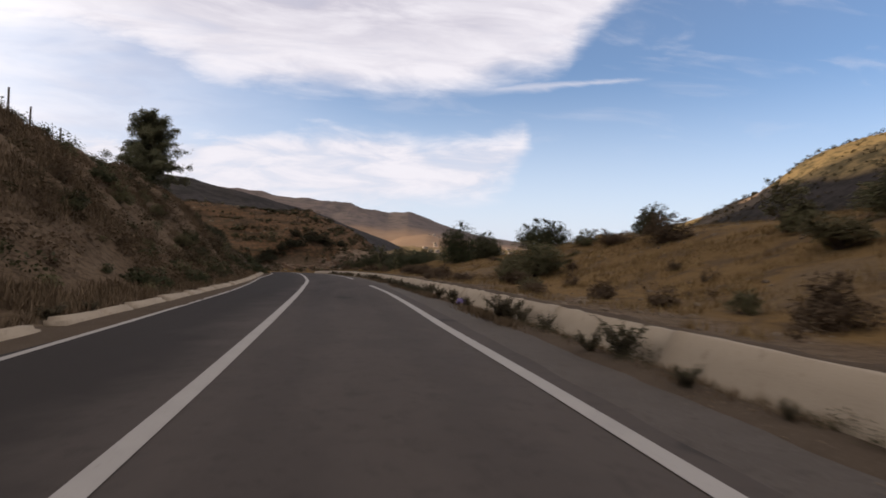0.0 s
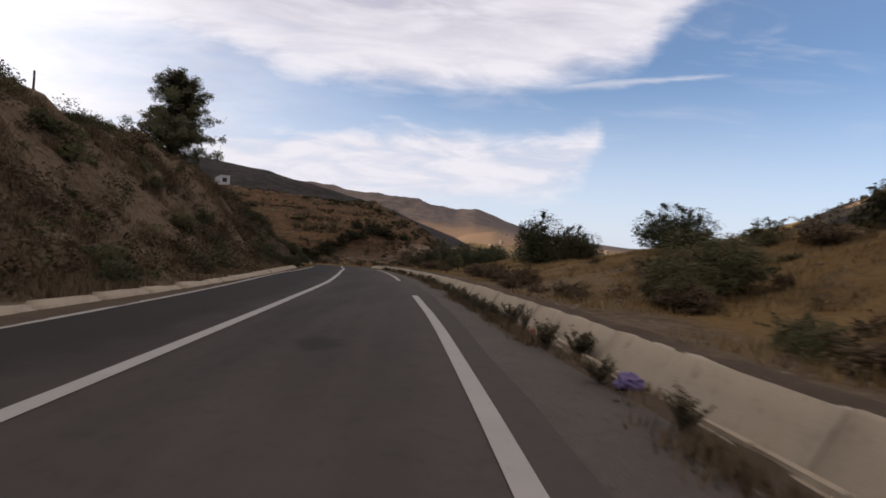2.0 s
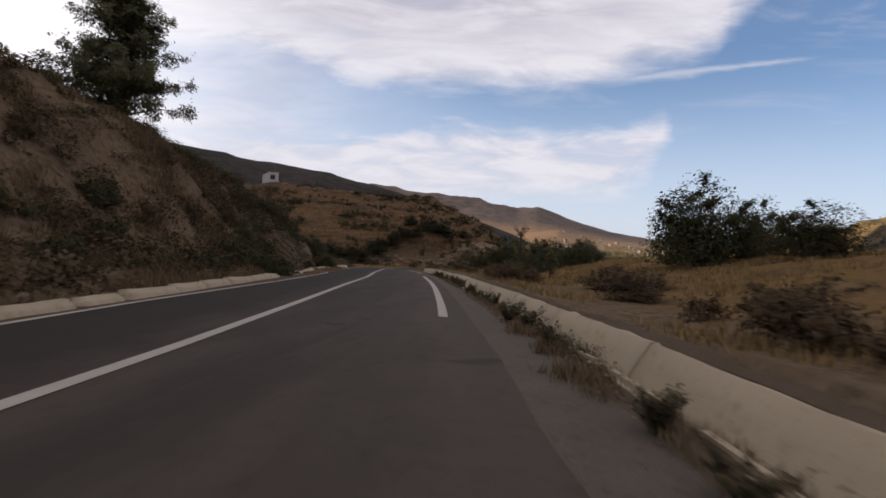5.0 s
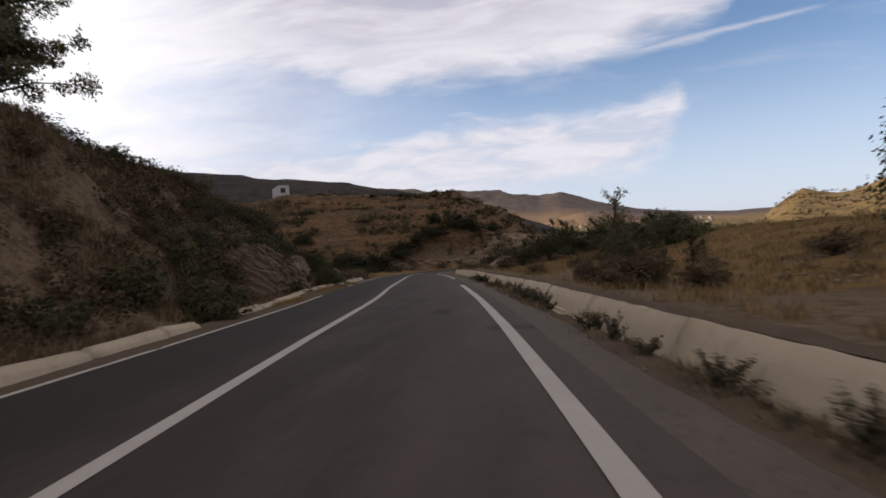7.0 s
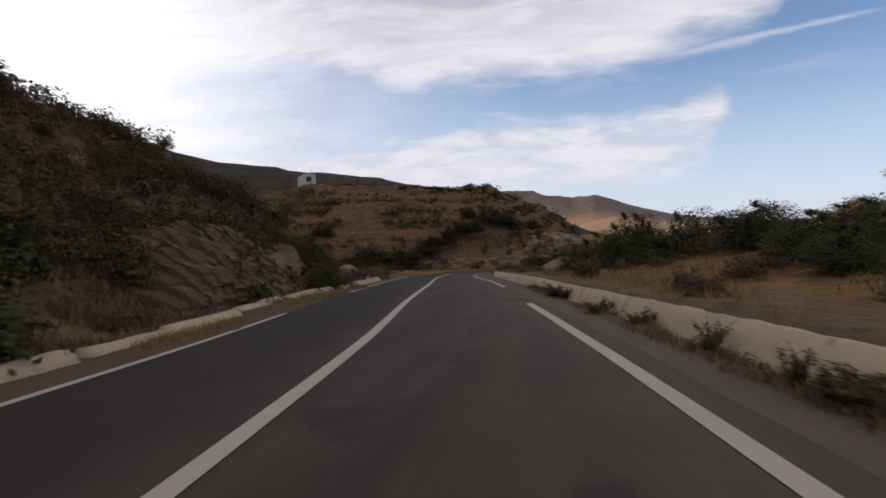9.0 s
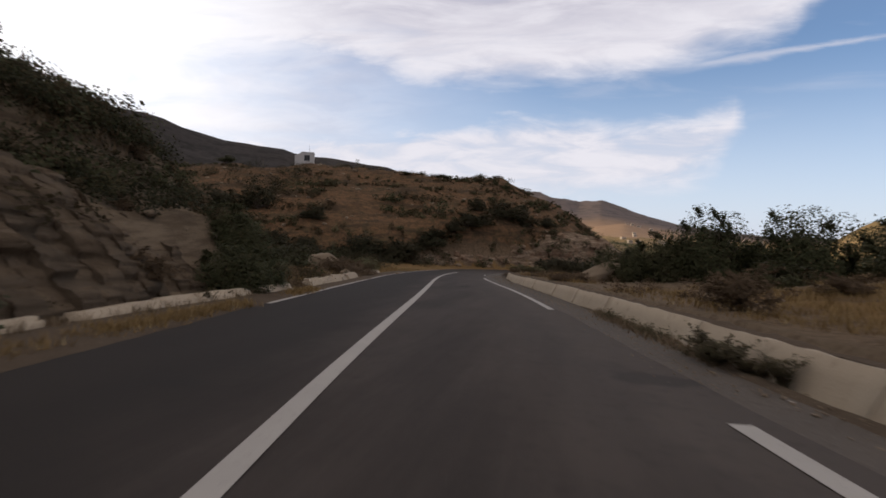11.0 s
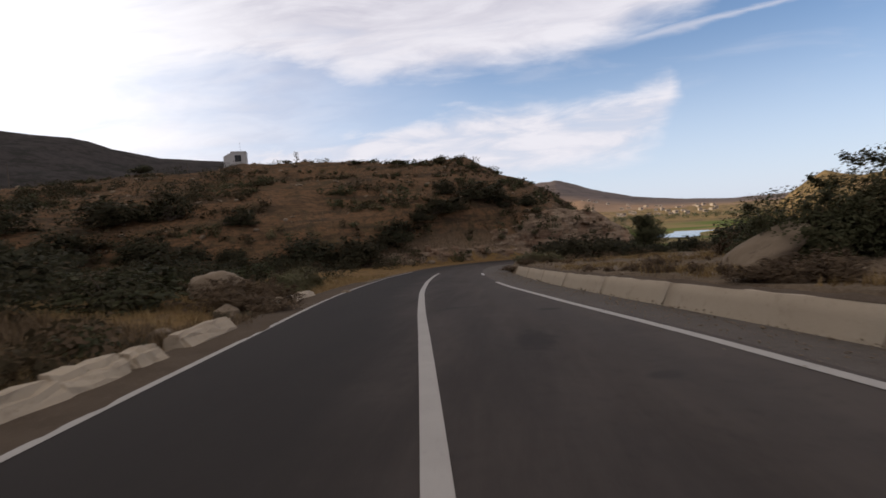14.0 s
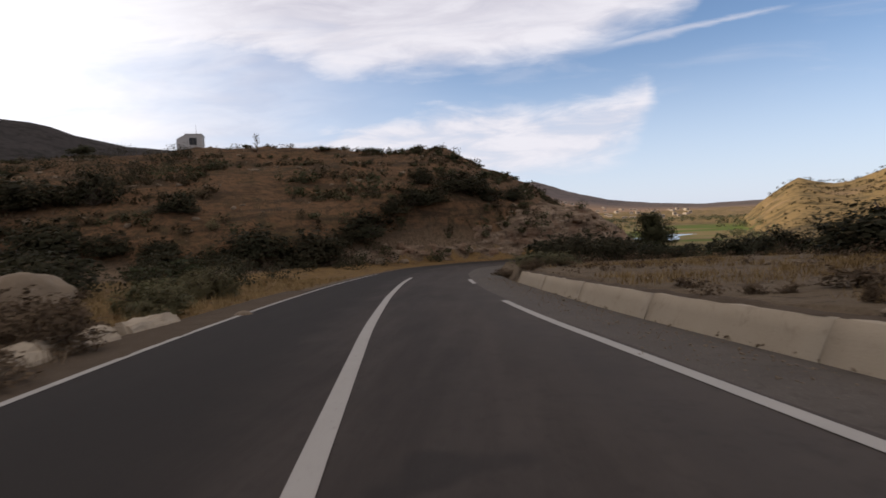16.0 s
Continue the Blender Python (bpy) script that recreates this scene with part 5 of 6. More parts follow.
rng, spots = scatter(420, 70, lambda r, k: (r.uniform(-24, -6, k), r.uniform(12, 42, k)), lambda x, y, z: (road_frame(x, y)[0] < -4.4) & (road_frame(x, y)[0] > -12.5) & (fbm(x, y, 3.5, 3) > -0.1))
clumps("bank_scrub", "dense dark brown scrub on the steep bank", "scrub", rng, spots, rng.uniform(0.5, 1.25, len(spots)), 150, 0.08, LEAF_SCRUB)
rng, spots = scatter(560, 64, lambda r, k: (r.uniform(2, 24, k), r.uniform(-14, 56, k)), lambda x, y, z: (road_frame(x, y)[0] > gutter_out(y) + 0.7) & (fbm(x, y, 5.0, 3) > 0.0))
clumps("mound_scrub", "low dry scrub scattered through the yellow grass", "scrub", rng, spots, rng.uniform(0.2, 0.6, len(spots)), 110, 0.05, LEAF_DRY)

rng, spots = scatter(340, 65, lambda r, k: (r.uniform(-34, -8, k), r.uniform(-12, 49, k)), lambda x, y, z: (road_frame(x, y)[0] < -10.8) & (road_frame(x, y)[0] > -16.5))
clumps("crest_hedge", "dark hedge of scrub along the bank's crest", "scrub", rng, spots, rng.uniform(0.5, 1.1, len(spots)) * np.where(spots[:, 1] < 26, 1.45, 1.0), 200, 0.07, LEAF_GREEN)
rng, spots = scatter(520, 66, lambda r, k: (r.uniform(-105, -30, k), r.uniform(62, 128, k)), lambda x, y, z: (hill_part(x, y) > 0) & (x < -38 - 0.25 * (y - 80)) & (fbm(x, y, 12, 3) > -0.15))
clumps("hillside_thicket", "dark thicket filling the hillside's hollow", "thicket", rng, spots, rng.uniform(1.2, 3.4, len(spots)), 200, 0.085, LEAF_DARK)

rng, spots = scatter(420, 68, lambda r, k: (r.uniform(-10, 14, k), r.uniform(44, 82, k)), lambda x, y, z: (road_frame(x, y)[0] > gutter_out(y) + 0.3) & (road_frame(x, y)[0] < 20) & (fbm(x, y, 4.0, 3) > -0.02))
clumps("field_scrub", "low dry brown scrub on the stony field", "scrub", rng, spots, rng.uniform(0.2, 0.75, len(spots)), 110, 0.05, LEAF_DRY)

# low ground left of the road, between field and hill
rng, spots = scatter(230, 35, lambda r, k: (r.uniform(-60, -15, k), r.uniform(52, 100, k)), lambda x, y, z: (hill_part(x, y) < 2) & (road_frame(x, y)[0] < -6.5))
clumps("thicket", "dark green thicket in the hollow left of the road", "thicket", rng, spots, rng.uniform(0.9, 2.4, len(spots)), 260, 0.075, LEAF_DARK)

def road_xy(y):
    return np.interp(y, ROAD[:325, 1], ROAD[:325, 0])


# trees in the valley below the right-hand field
rng, spots = scatter(300, 36, lambda r, k: (r.uniform(-2, 130, k) , r.uniform(74, 190, k)), lambda x, y, z: ((road_frame(x, y)[0] > 13) | (road_frame(x, y)[0] < -6)) & (x > road_xy(y) + 12) & (z < -4.5) & (hill_part(x, y) < 40))
low_spots = spots - (0, 0, 0.4)
clumps("valley_trees", "dark belt of trees in the valley below the road", "trees", rng, low_spots, np.clip((-1.9 - 0.055 * np.hypot(spots[:, 0] + 9.6, spots[:, 1] - 52.7) - spots[:, 2]) / 0.75, 1.5, 9.0) * rng.uniform(0.8, 1.15, len(spots)), 260, 0.11, LEAF_GREEN)
rng, spots = scatter(900, 37, lambda r, k: (r.uniform(60, 520, k), r.uniform(190, 700, k)), lambda x, y, z: (z < -13) & ((np.abs(np.degrees(np.arctan2(x + 9.5, y - 50)) - 18.5) > 3.5) | (y > 560)))
clumps("far_trees", "scattered trees between the green valley fields", "trees", rng, spots, rng.uniform(3, 7, len(spots)), 50, 0.32, LEAF_TREE)


rng, spots = scatter(6000, 38, lambda r, k: (r.uniform(40, 480, k), r.uniform(230, 760, k)), lambda x, y, z: (z > -12) & (fbm(x, y, 60, 3) > -0.1))
clumps("far_hill_scrub", "dark scrub dotted over the sunlit far hills", "scrub", rng, spots, rng.uniform(1.0, 3.2, len(spots)), 18, 0.36, LEAF_SCRUB)
# scrub set densely here, also standing in for the slope's shade
rng, spots = scatter(1300, 39, lambda r, k: (r.uniform(90, 330, k), r.uniform(120, 330, k)), lambda x, y, z: (np.degrees(np.arctan2(x + 5, y - 40)) > 35) & (z > -12))
clumps("far_slope_scrub", "dark scrub covering the steep far slope", "scrub", rng, spots, rng.uniform(1.2, 3.4, len(spots)), 30, 0.28, LEAF_SCRUB)


def tufts(name, label, rng, spots, tall, blades, mat, wide=0.05, blade=0.009):
    n = len(spots) * blades
    base = np.repeat(spots, blades, 0) + np.concatenate([rng.normal(size=(n, 2)) * wide, np.full((n, 1), -0.02)], 1)
    a = rng.uniform(0, 2 * np.pi, n)
    lean = rng.uniform(0.1, 0.9, n)
    h = tall * rng.uniform(0.5, 1.3, n)
    tip = base + np.stack([np.cos(a) * lean * h, np.sin(a) * lean * h, h], 1)
    side = np.stack([-np.sin(a), np.cos(a), 0 * a], 1) * blade
    v = np.stack([base - side, base + side, tip], 1).reshape(-1, 3)
    return tagged(new(name, np_mesh(name, v, np.arange(3 * n).reshape(n, 3), mat)), label, "grass", kind="stuff")


rng, spots = scatter(52000, 41, lambda r, k: (r.uniform(-9, 22, k), r.uniform(-14, 78, k)), lambda x, y, z: (road_frame(x, y)[0] > gutter_out(y) + 0.5) & (fbm(x, y, 2.5, 3) > -0.12 + 0.18 * (y > 46)))
tufts("dry_grass", "dry yellow grass covering the stony mound", rng, spots, 0.16, 8, GRASS, 0.09)
rng, spots = scatter(42000, 42, lambda r, k: (r.uniform(-26, -4, k), r.uniform(-10, 56, k)), lambda x, y, z: (road_frame(x, y)[0] < -3.3) & (fbm(x, y, 2.0, 3) > -0.05) & ((y < 35.5) | (y > 46.5) | (road_frame(x, y)[0] < -7.0)))
tufts("bank_grass", "dead grey brown grass on the steep bank", rng, spots, 0.27, 13, GRASS_BROWN, 0.14, 0.014)
rng, spots = scatter(5000, 43, lambda r, k: (r.uniform(-30, -11, k), r.uniform(48, 82, k)), lambda x, y, z: (road_frame(x, y)[0] < -3.6) & (hill_part(x, y) < 1))
tufts("field_grass", "dry straw coloured grass beside the left kerb", rng, spots, 0.24, 9, GRASS)


def along_road(n, seed, lo, hi, lat, wide, patchy):
    """Places strewn along the road at a distance from its centre, thicker in patches."""
    rng = np.random.default_rng(seed)
    y = rng.uniform(lo, hi, n)
    y = y[fbm(y, 0 * y + seed, 2.2, 4) > patchy]
    i = np.array([road_at(q) for q in y])
    off = (lat(y) if callable(lat) else lat) + wide * rng.normal(size=len(y))
    q = ROAD[i, :2] + ROAD_RIGHT[i] * off[:, None] + ROAD_DIR[i] * rng.uniform(-0.3, 0.3, (len(y), 1))
    return rng, np.concatenate([q, (ROAD[i, 2] + crown(off, y))[:, None]], 1)


rng, spots = along_road(2600, 44, -20, 46, lambda y: gutter_in(y) - 0.16, 0.10, 0.0)
tufts("verge_grass", "short dead grass in the dirt beside the gutter", rng, spots, 0.10, 8, GRASS_GREY)
rng, spots = along_road(900, 45, -20, 46, lambda y: gutter_in(y) - 0.14, 0.08, 0.2)
clumps("verge_weeds", "low brown weeds in the dirt beside the gutter", "weeds", rng, spots, rng.uniform(0.12, 0.34, len(spots)), 60, 0.028, LEAF_WEED)
rng, spots = along_road(190, 48, 1.5, 10, lambda y: gutter_in(y) - 0.34, 0.08, 0.08)
clumps("edge_weeds", "dense dark green weeds at the concrete edge's foot", "weeds", rng, spots, rng.uniform(0.14, 0.36, len(spots)), 90, 0.028, LEAF_DARK)
rng, spots = along_road(1100, 49, -8, 16, lambda y: gutter_in(y) - 0.42, 0.10, -0.05)
tufts("edge_grass", "matted brown grass at the concrete edge's foot", rng, spots, 0.13, 9, GRASS_BROWN, 0.07)
rng, spots = along_road(2600, 46, -20, 66, -3.55, 0.16, -0.1)
tufts("kerb_grass", "dead grass growing behind the left kerb", rng, spots, 0.16, 8, GRASS_GREY)
rng, spots = scatter(5200, 47, lambda r, k: (r.uniform(-75, 6, k), r.uniform(66, 140, k)), lambda x, y, z: (hill_part(x, y) > 1.0) & (fbm(x, y, 8, 3) > -0.2))
tufts("hill_grass", "low tufts of dead grass over the hillside", rng, spots, 0.45, 7, GRASS_GREY)


# ---- rocks ----
def rock_mesh(seed, mat, subdiv=2, rough_k=0.35):
    bm = bmesh.new()
    bmesh.ops.create_icosphere(bm, subdivisions=subdiv, radius=0.5)
    for v in bm.verts:
        p = v.co * 2.2 + Vector((seed * 3.1, seed * 1.7, seed))
        v.co *= 1 + rough_k * noise.noise(p) + 0.5 * rough_k * noise.noise(p * 2.7)
        v.co.z *= 0.8
    return bm_mesh("rock", bm, mat)


def rocks_stuff(name, label, rng, spots, sizes, mat, flat=0.7, angular=False):
    bases = []
    for k in range(5):
        me = rock_mesh(40 + k, mat, 1, 0.95)
        vs = np.array([tuple(v.co) for v in me.vertices])
        fs = np.array([tuple(p.vertices) for p in me.polygons])
        bases.append((vs, fs))
        bpy.data.meshes.remove(me)
        if angular:
            corner = np.array([(i, j, h) for h in (-1, 1) for i, j in ((-1, -1), (1, -1), (1, 1), (-1, 1))], float) * 0.42
            corner[4:] *= (0.75, 0.75, 1)
            corner += np.random.default_rng(k).uniform(-0.17, 0.17, (8, 3))
            bases[-1] = (corner, np.array([(0, 2, 1), (0, 3, 2), (4, 5, 6), (4, 6, 7), (0, 1, 5), (0, 5, 4), (1, 2, 6), (1, 6, 5), (2, 3, 7), (2, 7, 6), (3, 0, 4), (3, 4, 7)]))
    verts, faces, n = [], [], 0
    for k, (p, s) in enumerate(zip(spots, sizes)):
        vs, fs = bases[k % 5]
        turn = np.array(Euler(tuple(rng.uniform(-0.5, 0.5, 2)) + (rng.uniform(0, 6.28),)).to_matrix())
        verts.append((vs * (s, s * rng.uniform(0.6, 1.0), s * flat)) @ turn.T + p)
        faces.append(fs + n)
        n += len(vs)
    return tagged(new(name, np_mesh(name, np.vstack(verts), np.vstack(faces), mat)), label, "stones", kind="stuff")


rng, spots = scatter(5200, 51, lambda r, k: (r.uniform(2, 16, k), r.uniform(-14, 40, k)), lambda x, y, z: (road_frame(x, y)[0] > gutter_out(y) + 0.3) & (fbm(x, y, 5, 3) > -0.05))
rocks_stuff("scattered_stones", "pale stones scattered over the grassy mound", rng, spots, 0.05 + 0.16 * rng.random(len(spots)) ** 3, ROCK)
rng, spots = scatter(900, 52, lambda r, k: (r.uniform(-24, -4, k), r.uniform(-8, 54, k)), lambda x, y, z: road_frame(x, y)[0] < -3.8)
rocks_stuff("bank_stones", "brown stones in the steep bank", rng, spots, 0.06 + 0.28 * rng.random(len(spots)) ** 3, ROCK)
rng, spots = along_road(2400, 53, -20, 74, lambda y: gutter_in(y) - 0.25, 0.16, -0.2)
rocks_stuff("gutter_gravel", "loose gravel along the gutter's edge", rng, spots, 0.012 + 0.05 * rng.random(len(spots)) ** 4, ROCK)
rng, spots = along_road(4200, 57, 38, 76, 3.5, 0.3, -0.5)
rocks_stuff("shoulder_gravel", "loose grey gravel on the road shoulder", rng, spots, 0.008 + 0.028 * rng.random(len(spots)) ** 3, ROCK)
rng, spots = scatter(260, 54, lambda r, k: (r.uniform(-26, 7, k), r.uniform(98, 124, k)), lambda x, y, z: (hill_part(x, y) > -1.2) & (hill_part(x, y) < 1.6))
rocks_stuff("fallen_rocks", "fallen rocks at the foot of the rock face", rng, spots, 0.12 + 0.6 * rng.random(len(spots)) ** 2, CUT_ROCK, 0.8, True)
rng, spots = scatter(900, 56, lambda r, k: (r.uniform(-10, 12, k), r.uniform(44, 82, k)), lambda x, y, z: (road_frame(x, y)[0] > gutter_out(y) + 0.2) & (road_frame(x, y)[0] < 18))
rocks_stuff("field_stones", "pale stones strewn over the field", rng, spots, 0.04 + 0.2 * rng.random(len(spots)) ** 3, ROCK)
rng, spots = scatter(420, 55, lambda r, k: (r.uniform(-90, 0, k), r.uniform(84, 150, k)), lambda x, y, z: hill_part(x, y) > 5)
rocks_stuff("hill_rocks", "pale rocks showing through the hillside", rng, spots, rng.uniform(0.3, 1.1, len(spots)), ROCK, 0.6)



def rock_face():
    """The cut rock above the bend: ledges and broken blocks along the hill's foot."""
    xs = np.linspace(-25, 8.5, 150)
    foot = np.interp(xs, [-30, -19, -8, 0, 8, 16], [92, 102.5, 111, 114.5, 117, 121])
    up = np.linspace(0, 1, 34)
    X, T = np.meshgrid(xs, up)
    tall = np.interp(xs, [-25, -20, -12, -4, 2, 6, 8.5], [0.6, 2.2, 4.2, 5.6, 5.4, 3.0, 0.4])[None] + 0.6 * fbm(xs[None] + 0 * T, 0 * T, 3.0, 3)
    Zt = T * tall
    ledge = np.floor(Zt * 1.1 + fbm(X, Zt * 3, 5.0, 3) * 1.5) / 1.1
    back = 0.30 * Zt + 0.45 * (ledge - Zt * 0.9) + 0.9 * fbm(X + 3.1 * ledge, Zt * 1.7, 2.4, 5) + 0.35 * np.abs(fbm(X * 1.7, Zt * 2.2 + X * 0.3, 0.9, 3))
    Y = foot[None] + 0.3 + back + 2.2 * T**3
    g, _ = height(xs, foot - 1.0)
    Z = g[None] - 0.4 + Zt + 0.4
    Z[0] -= 0.6
    q = np.arange(X.size).reshape(X.shape)
    rng = np.random.default_rng(12)
    on = np.stack([X, Y, Z], -1)[2:].reshape(-1, 3)
    pick = on[rng.integers(0, len(on), 110)]
    rocks_stuff("jutting_rocks", "pale tan blocks jutting from the rock face", rng, pick, 0.25 + 0.8 * rng.random(len(pick)) ** 2, CUT_ROCK, 0.8, True)
    pick = on[rng.integers(0, len(on), 40)] - (0, 0.3, 0.3)
    clumps("rock_scrub", "dark shrubs rooted in the rock face", "scrub", rng, pick, rng.uniform(0.6, 1.7, len(pick)), 130, 0.13, LEAF_GREEN)
    f = np.stack([q[:-1, :-1], q[:-1, 1:], q[1:, 1:], q[1:, :-1]], -1).reshape(-1, 4)
    return tagged(new("rock_face", np_mesh("rock_face", np.stack([X, Y, Z], -1).reshape(-1, 3), f, CUT_ROCK)), "broken red and tan rock face cut above the bend", "rock face", kind="structure")


rock_face()


def outcrop_build(n, p):
    beds = n.noise(n.add("ShaderNodeMapping", Vector=p, Rotation=(0.12, 0.1, 0), Scale=(0.8, 0.8, 1.2)).outputs[0], 1.7, 7, 0.7)
    c = n.ramp(beds, [(0.26, (0.062, 0.046, 0.034)), (0.38, (0.128, 0.098, 0.070)), (0.58, (0.160, 0.123, 0.087)), (0.74, (0.21, 0.166, 0.122))])
    c = n.mix(n.step(n.noise(p, 7.0, 6, 0.7), 0.52, 0.66, 0.0, 0.6), c, (0.085, 0.064, 0.047))
    return c, n.math("ADD", beds, n.math("MULTIPLY", n.noise(p, 9.0, 6, 0.7), 0.9))


OUTCROP = material("tan_outcrop", outcrop_build, 1.0, (0.9, 0.09), 0.05)


def bank_outcrop():
    """Ledges of soft tan rock at the bank's lower end."""
    ys = np.linspace(34.5, 46.6, 260)
    up = np.linspace(0, 1, 80)
    Yc, T = np.meshgrid(ys, up)
    tall = np.interp(ys, [34.5, 36.5, 39, 42.5, 44.6, 46.6], [0.3, 1.7, 2.6, 2.6, 1.6, 0.3])[None] * (1 + 0.25 * fbm(ys[None] + 0 * T, 0 * T + 5, 2.5, 3))
    Zt = T * tall
    step = np.floor(Zt * 2.6 + 1.3 * fbm(Yc, Zt * 2, 2.6, 3)) / 2.6
    back = 0.30 * Zt + 0.20 * (step - 0.55 * Zt) + 0.75 * fbm(Yc + 0.2 * step, Zt * 1.2, 2.4, 5) + 0.22 * fbm(Yc * 2, Zt * 3, 0.7, 4) + 1.1 * T ** 3
    lat = -(4.15 + back)
    i = np.array([road_at(q) for q in ys])
    X = ROAD[i, 0][None] + ROAD_RIGHT[i, 0][None] * lat
    Y = ROAD[i, 1][None] + ROAD_RIGHT[i, 1][None] * lat
    Z = ROAD[i, 2][None] - 0.25 + Zt
    q = np.arange(X.size).reshape(X.shape)
    f = np.stack([q[:-1, :-1], q[1:, :-1], q[1:, 1:], q[:-1, 1:]], -1).reshape(-1, 4)
    ob = new("bank_outcrop", np_mesh("bank_outcrop", np.stack([X, Y, Z], -1).reshape(-1, 3), f, OUTCROP))
    return tagged(ob, "layered tan rock outcrop at the bank's end", "rock outcrop", kind="structure")


bank_outcrop()
rng, spots = scatter(520, 71, lambda r, k: (r.uniform(-25, -12, k), r.uniform(38, 53, k)), lambda x, y, z: (road_frame(x, y)[0] < -6.6) & (road_frame(x, y)[0] > -13))
clumps("outcrop_bushes", "dark green bushes above the rock outcrop", "scrub", rng, spots, rng.uniform(0.5, 1.1, len(spots)), 120, 0.07, LEAF_GREEN)
rng, spots = scatter(900, 73, lambda r, k: (r.uniform(-22, -9, k), r.uniform(33, 48, k)), lambda x, y, z: (road_frame(x, y)[0] < -5.7) & (road_frame(x, y)[0] > -8.5))
clumps("outcrop_thicket", "dark thicket hanging over the rock outcrop", "scrub", rng, spots, rng.uniform(0.6, 1.2, len(spots)), 110, 0.07, LEAF_DARK)
rng, spots = along_road(420, 74, 33, 46, lambda y: np.interp(y, [33, 40, 46], [-4.3, -4.35, -4.2]), 0.18, 0.05)
clumps("outcrop_foot_scrub", "brown scrub at the rock outcrop's foot", "scrub", rng, spots, rng.uniform(0.25, 0.6, len(spots)), 60, 0.04, LEAF_SCRUB)
rng, spots = along_road(1500, 75, 31, 47, -2.78, 0.13, 0.0)
tufts("kerb_foot_grass", "short straw grass in the dust before the left kerb", rng, spots, 0.13, 8, GRASS)
rng, spots = scatter(520, 69, lambda r, k: (r.uniform(-24, -11, k), r.uniform(33, 53, k)), lambda x, y, z: (road_frame(x, y)[0] < -7.2) & (road_frame(x, y)[0] > -13))
clumps("outcrop_scrub", "dark brown scrub above the rock outcrop", "scrub", rng, spots, rng.uniform(0.4, 1.0, len(spots)), 90, 0.085, LEAF_SCRUB)


def boulder(x, y, size, seed, label, sink, tilt=0.0):
    ob = new("boulder", rock_mesh(seed, ROCK, 4, 0.22))
    shade_smooth(ob)
    ob.matrix_basis = pose(x, y, ground_z(x, y) + size[2] * 0.4 - sink, 0, tilt, seed * 31 if not tilt else 12) @ Matrix.Diagonal((*size, 1))
    return tagged(ob, label, "boulder")


boulder(-19.3, 64.6, (2.2, 1.8, 1.55), 3, "large rounded pale boulder beside the road", 0.2)
boulder(-3.6, 59.0, (2.2, 1.2, 1.0), 6, "smooth pale slab of rock behind the gutter", 0.12, -28.0)
for k, (x, y, s) in enumerate(((2.3, 12.1, 0.22), (2.55, 10.4, 0.3), (2.9, 9.6, 0.2), (-15.2, 57.9, 0.7), (-14.9, 55.2, 0.5), (-14.6, 64.6, 0.45), (-19.3, 101.2, 1.3), (-17.4, 102.6, 0.9))):
    ob = new("stone", rock_mesh(60 + k, ROCK, 2, 0.4))
    ob.matrix_basis = pose(x, y, ground_z(x, y) + s * 0.2, 0, 0, k * 50) @ Matrix.Diagonal((s, s * 0.8, s * 0.75, 1))
    tagged(ob, "loose pale stone lying beside the road", "stone", "loose roadside stones")


# ---- house, posts and poles ----
WHITEWASH = plain("whitewash", (0.55, 0.54, 0.53), 0.9)
DARK_GLASS = plain("dark_window", (0.03, 0.032, 0.035), 0.25)
WOOD = plain("grey_wood", (0.13, 0.105, 0.085), 0.95, 0, 0.3)
STEEL = plain("dull_steel", (0.30, 0.30, 0.30), 0.5, 0.7)


def small_house(x, y):
    top = thing("house", "small whitewashed flat roofed house on the ridge", "house")
    bm = bmesh.new()
    prof = [(-1.9, 0), (1.9, 0), (1.9, 2.75), (-0.6, 2.75), (-1.9, 2.0)]
    front = [bm.verts.new((a, -1.7, b - 1.3 if b == 0 else b)) for a, b in prof]
    back = [bm.verts.new((a, 1.7, b - 1.3 if b == 0 else b)) for a, b in prof]
    bm.faces.new(front)
    bm.faces.new(back[::-1])
    for i in range(5):
        j = (i + 1) % 5
        bm.faces.new((front[j], front[i], back[i], back[j]))
    bmesh.ops.recalc_face_normals(bm, faces=bm.faces)
    part("wall", bm_mesh("wall", bm, WHITEWASH), top)
    part("roof", bm_mesh("roof", box((2.62, 3.55, 0.14), (0.66, 0, 2.82), 0.02), WHITEWASH), top, "whitewashed roof slab")
    win = part("window", bm_mesh("window", box((1.1, 0.06, 1.15), (0.55, -1.71, 1.65)), DARK_GLASS), top, "dark square window")
    part("frame", bm_mesh("frame", box((0.06, 0.08, 1.2), (0.55, -1.73, 1.65)), WOOD), win)
    v, f = tubes([[(0.9, 0, 2.85, 0.03), (0.9, 0, 4.6, 0.02)]], 6)
    part("antenna", np_mesh("antenna", v, f, STEEL), top, "thin roof antenna")
    return set_on(top, x, y, 22, sink=-0.65)


small_house(-57.9, 140.2)


def post(name, label, category, group, x, y, tall, radius, mat, lean=0.0):
    v, f = tubes([[(0, 0, -0.3, radius), (lean * 0.5, 0, tall * 0.5, radius * 0.95), (lean, 0, tall, radius * 0.85)]], 7)
    n = len(v)
    ob = new(name, np_mesh(name, v, f, mat))
    tagged(ob, label, category, group)
    return set_on(ob, x, y, 0, sink=0.0)


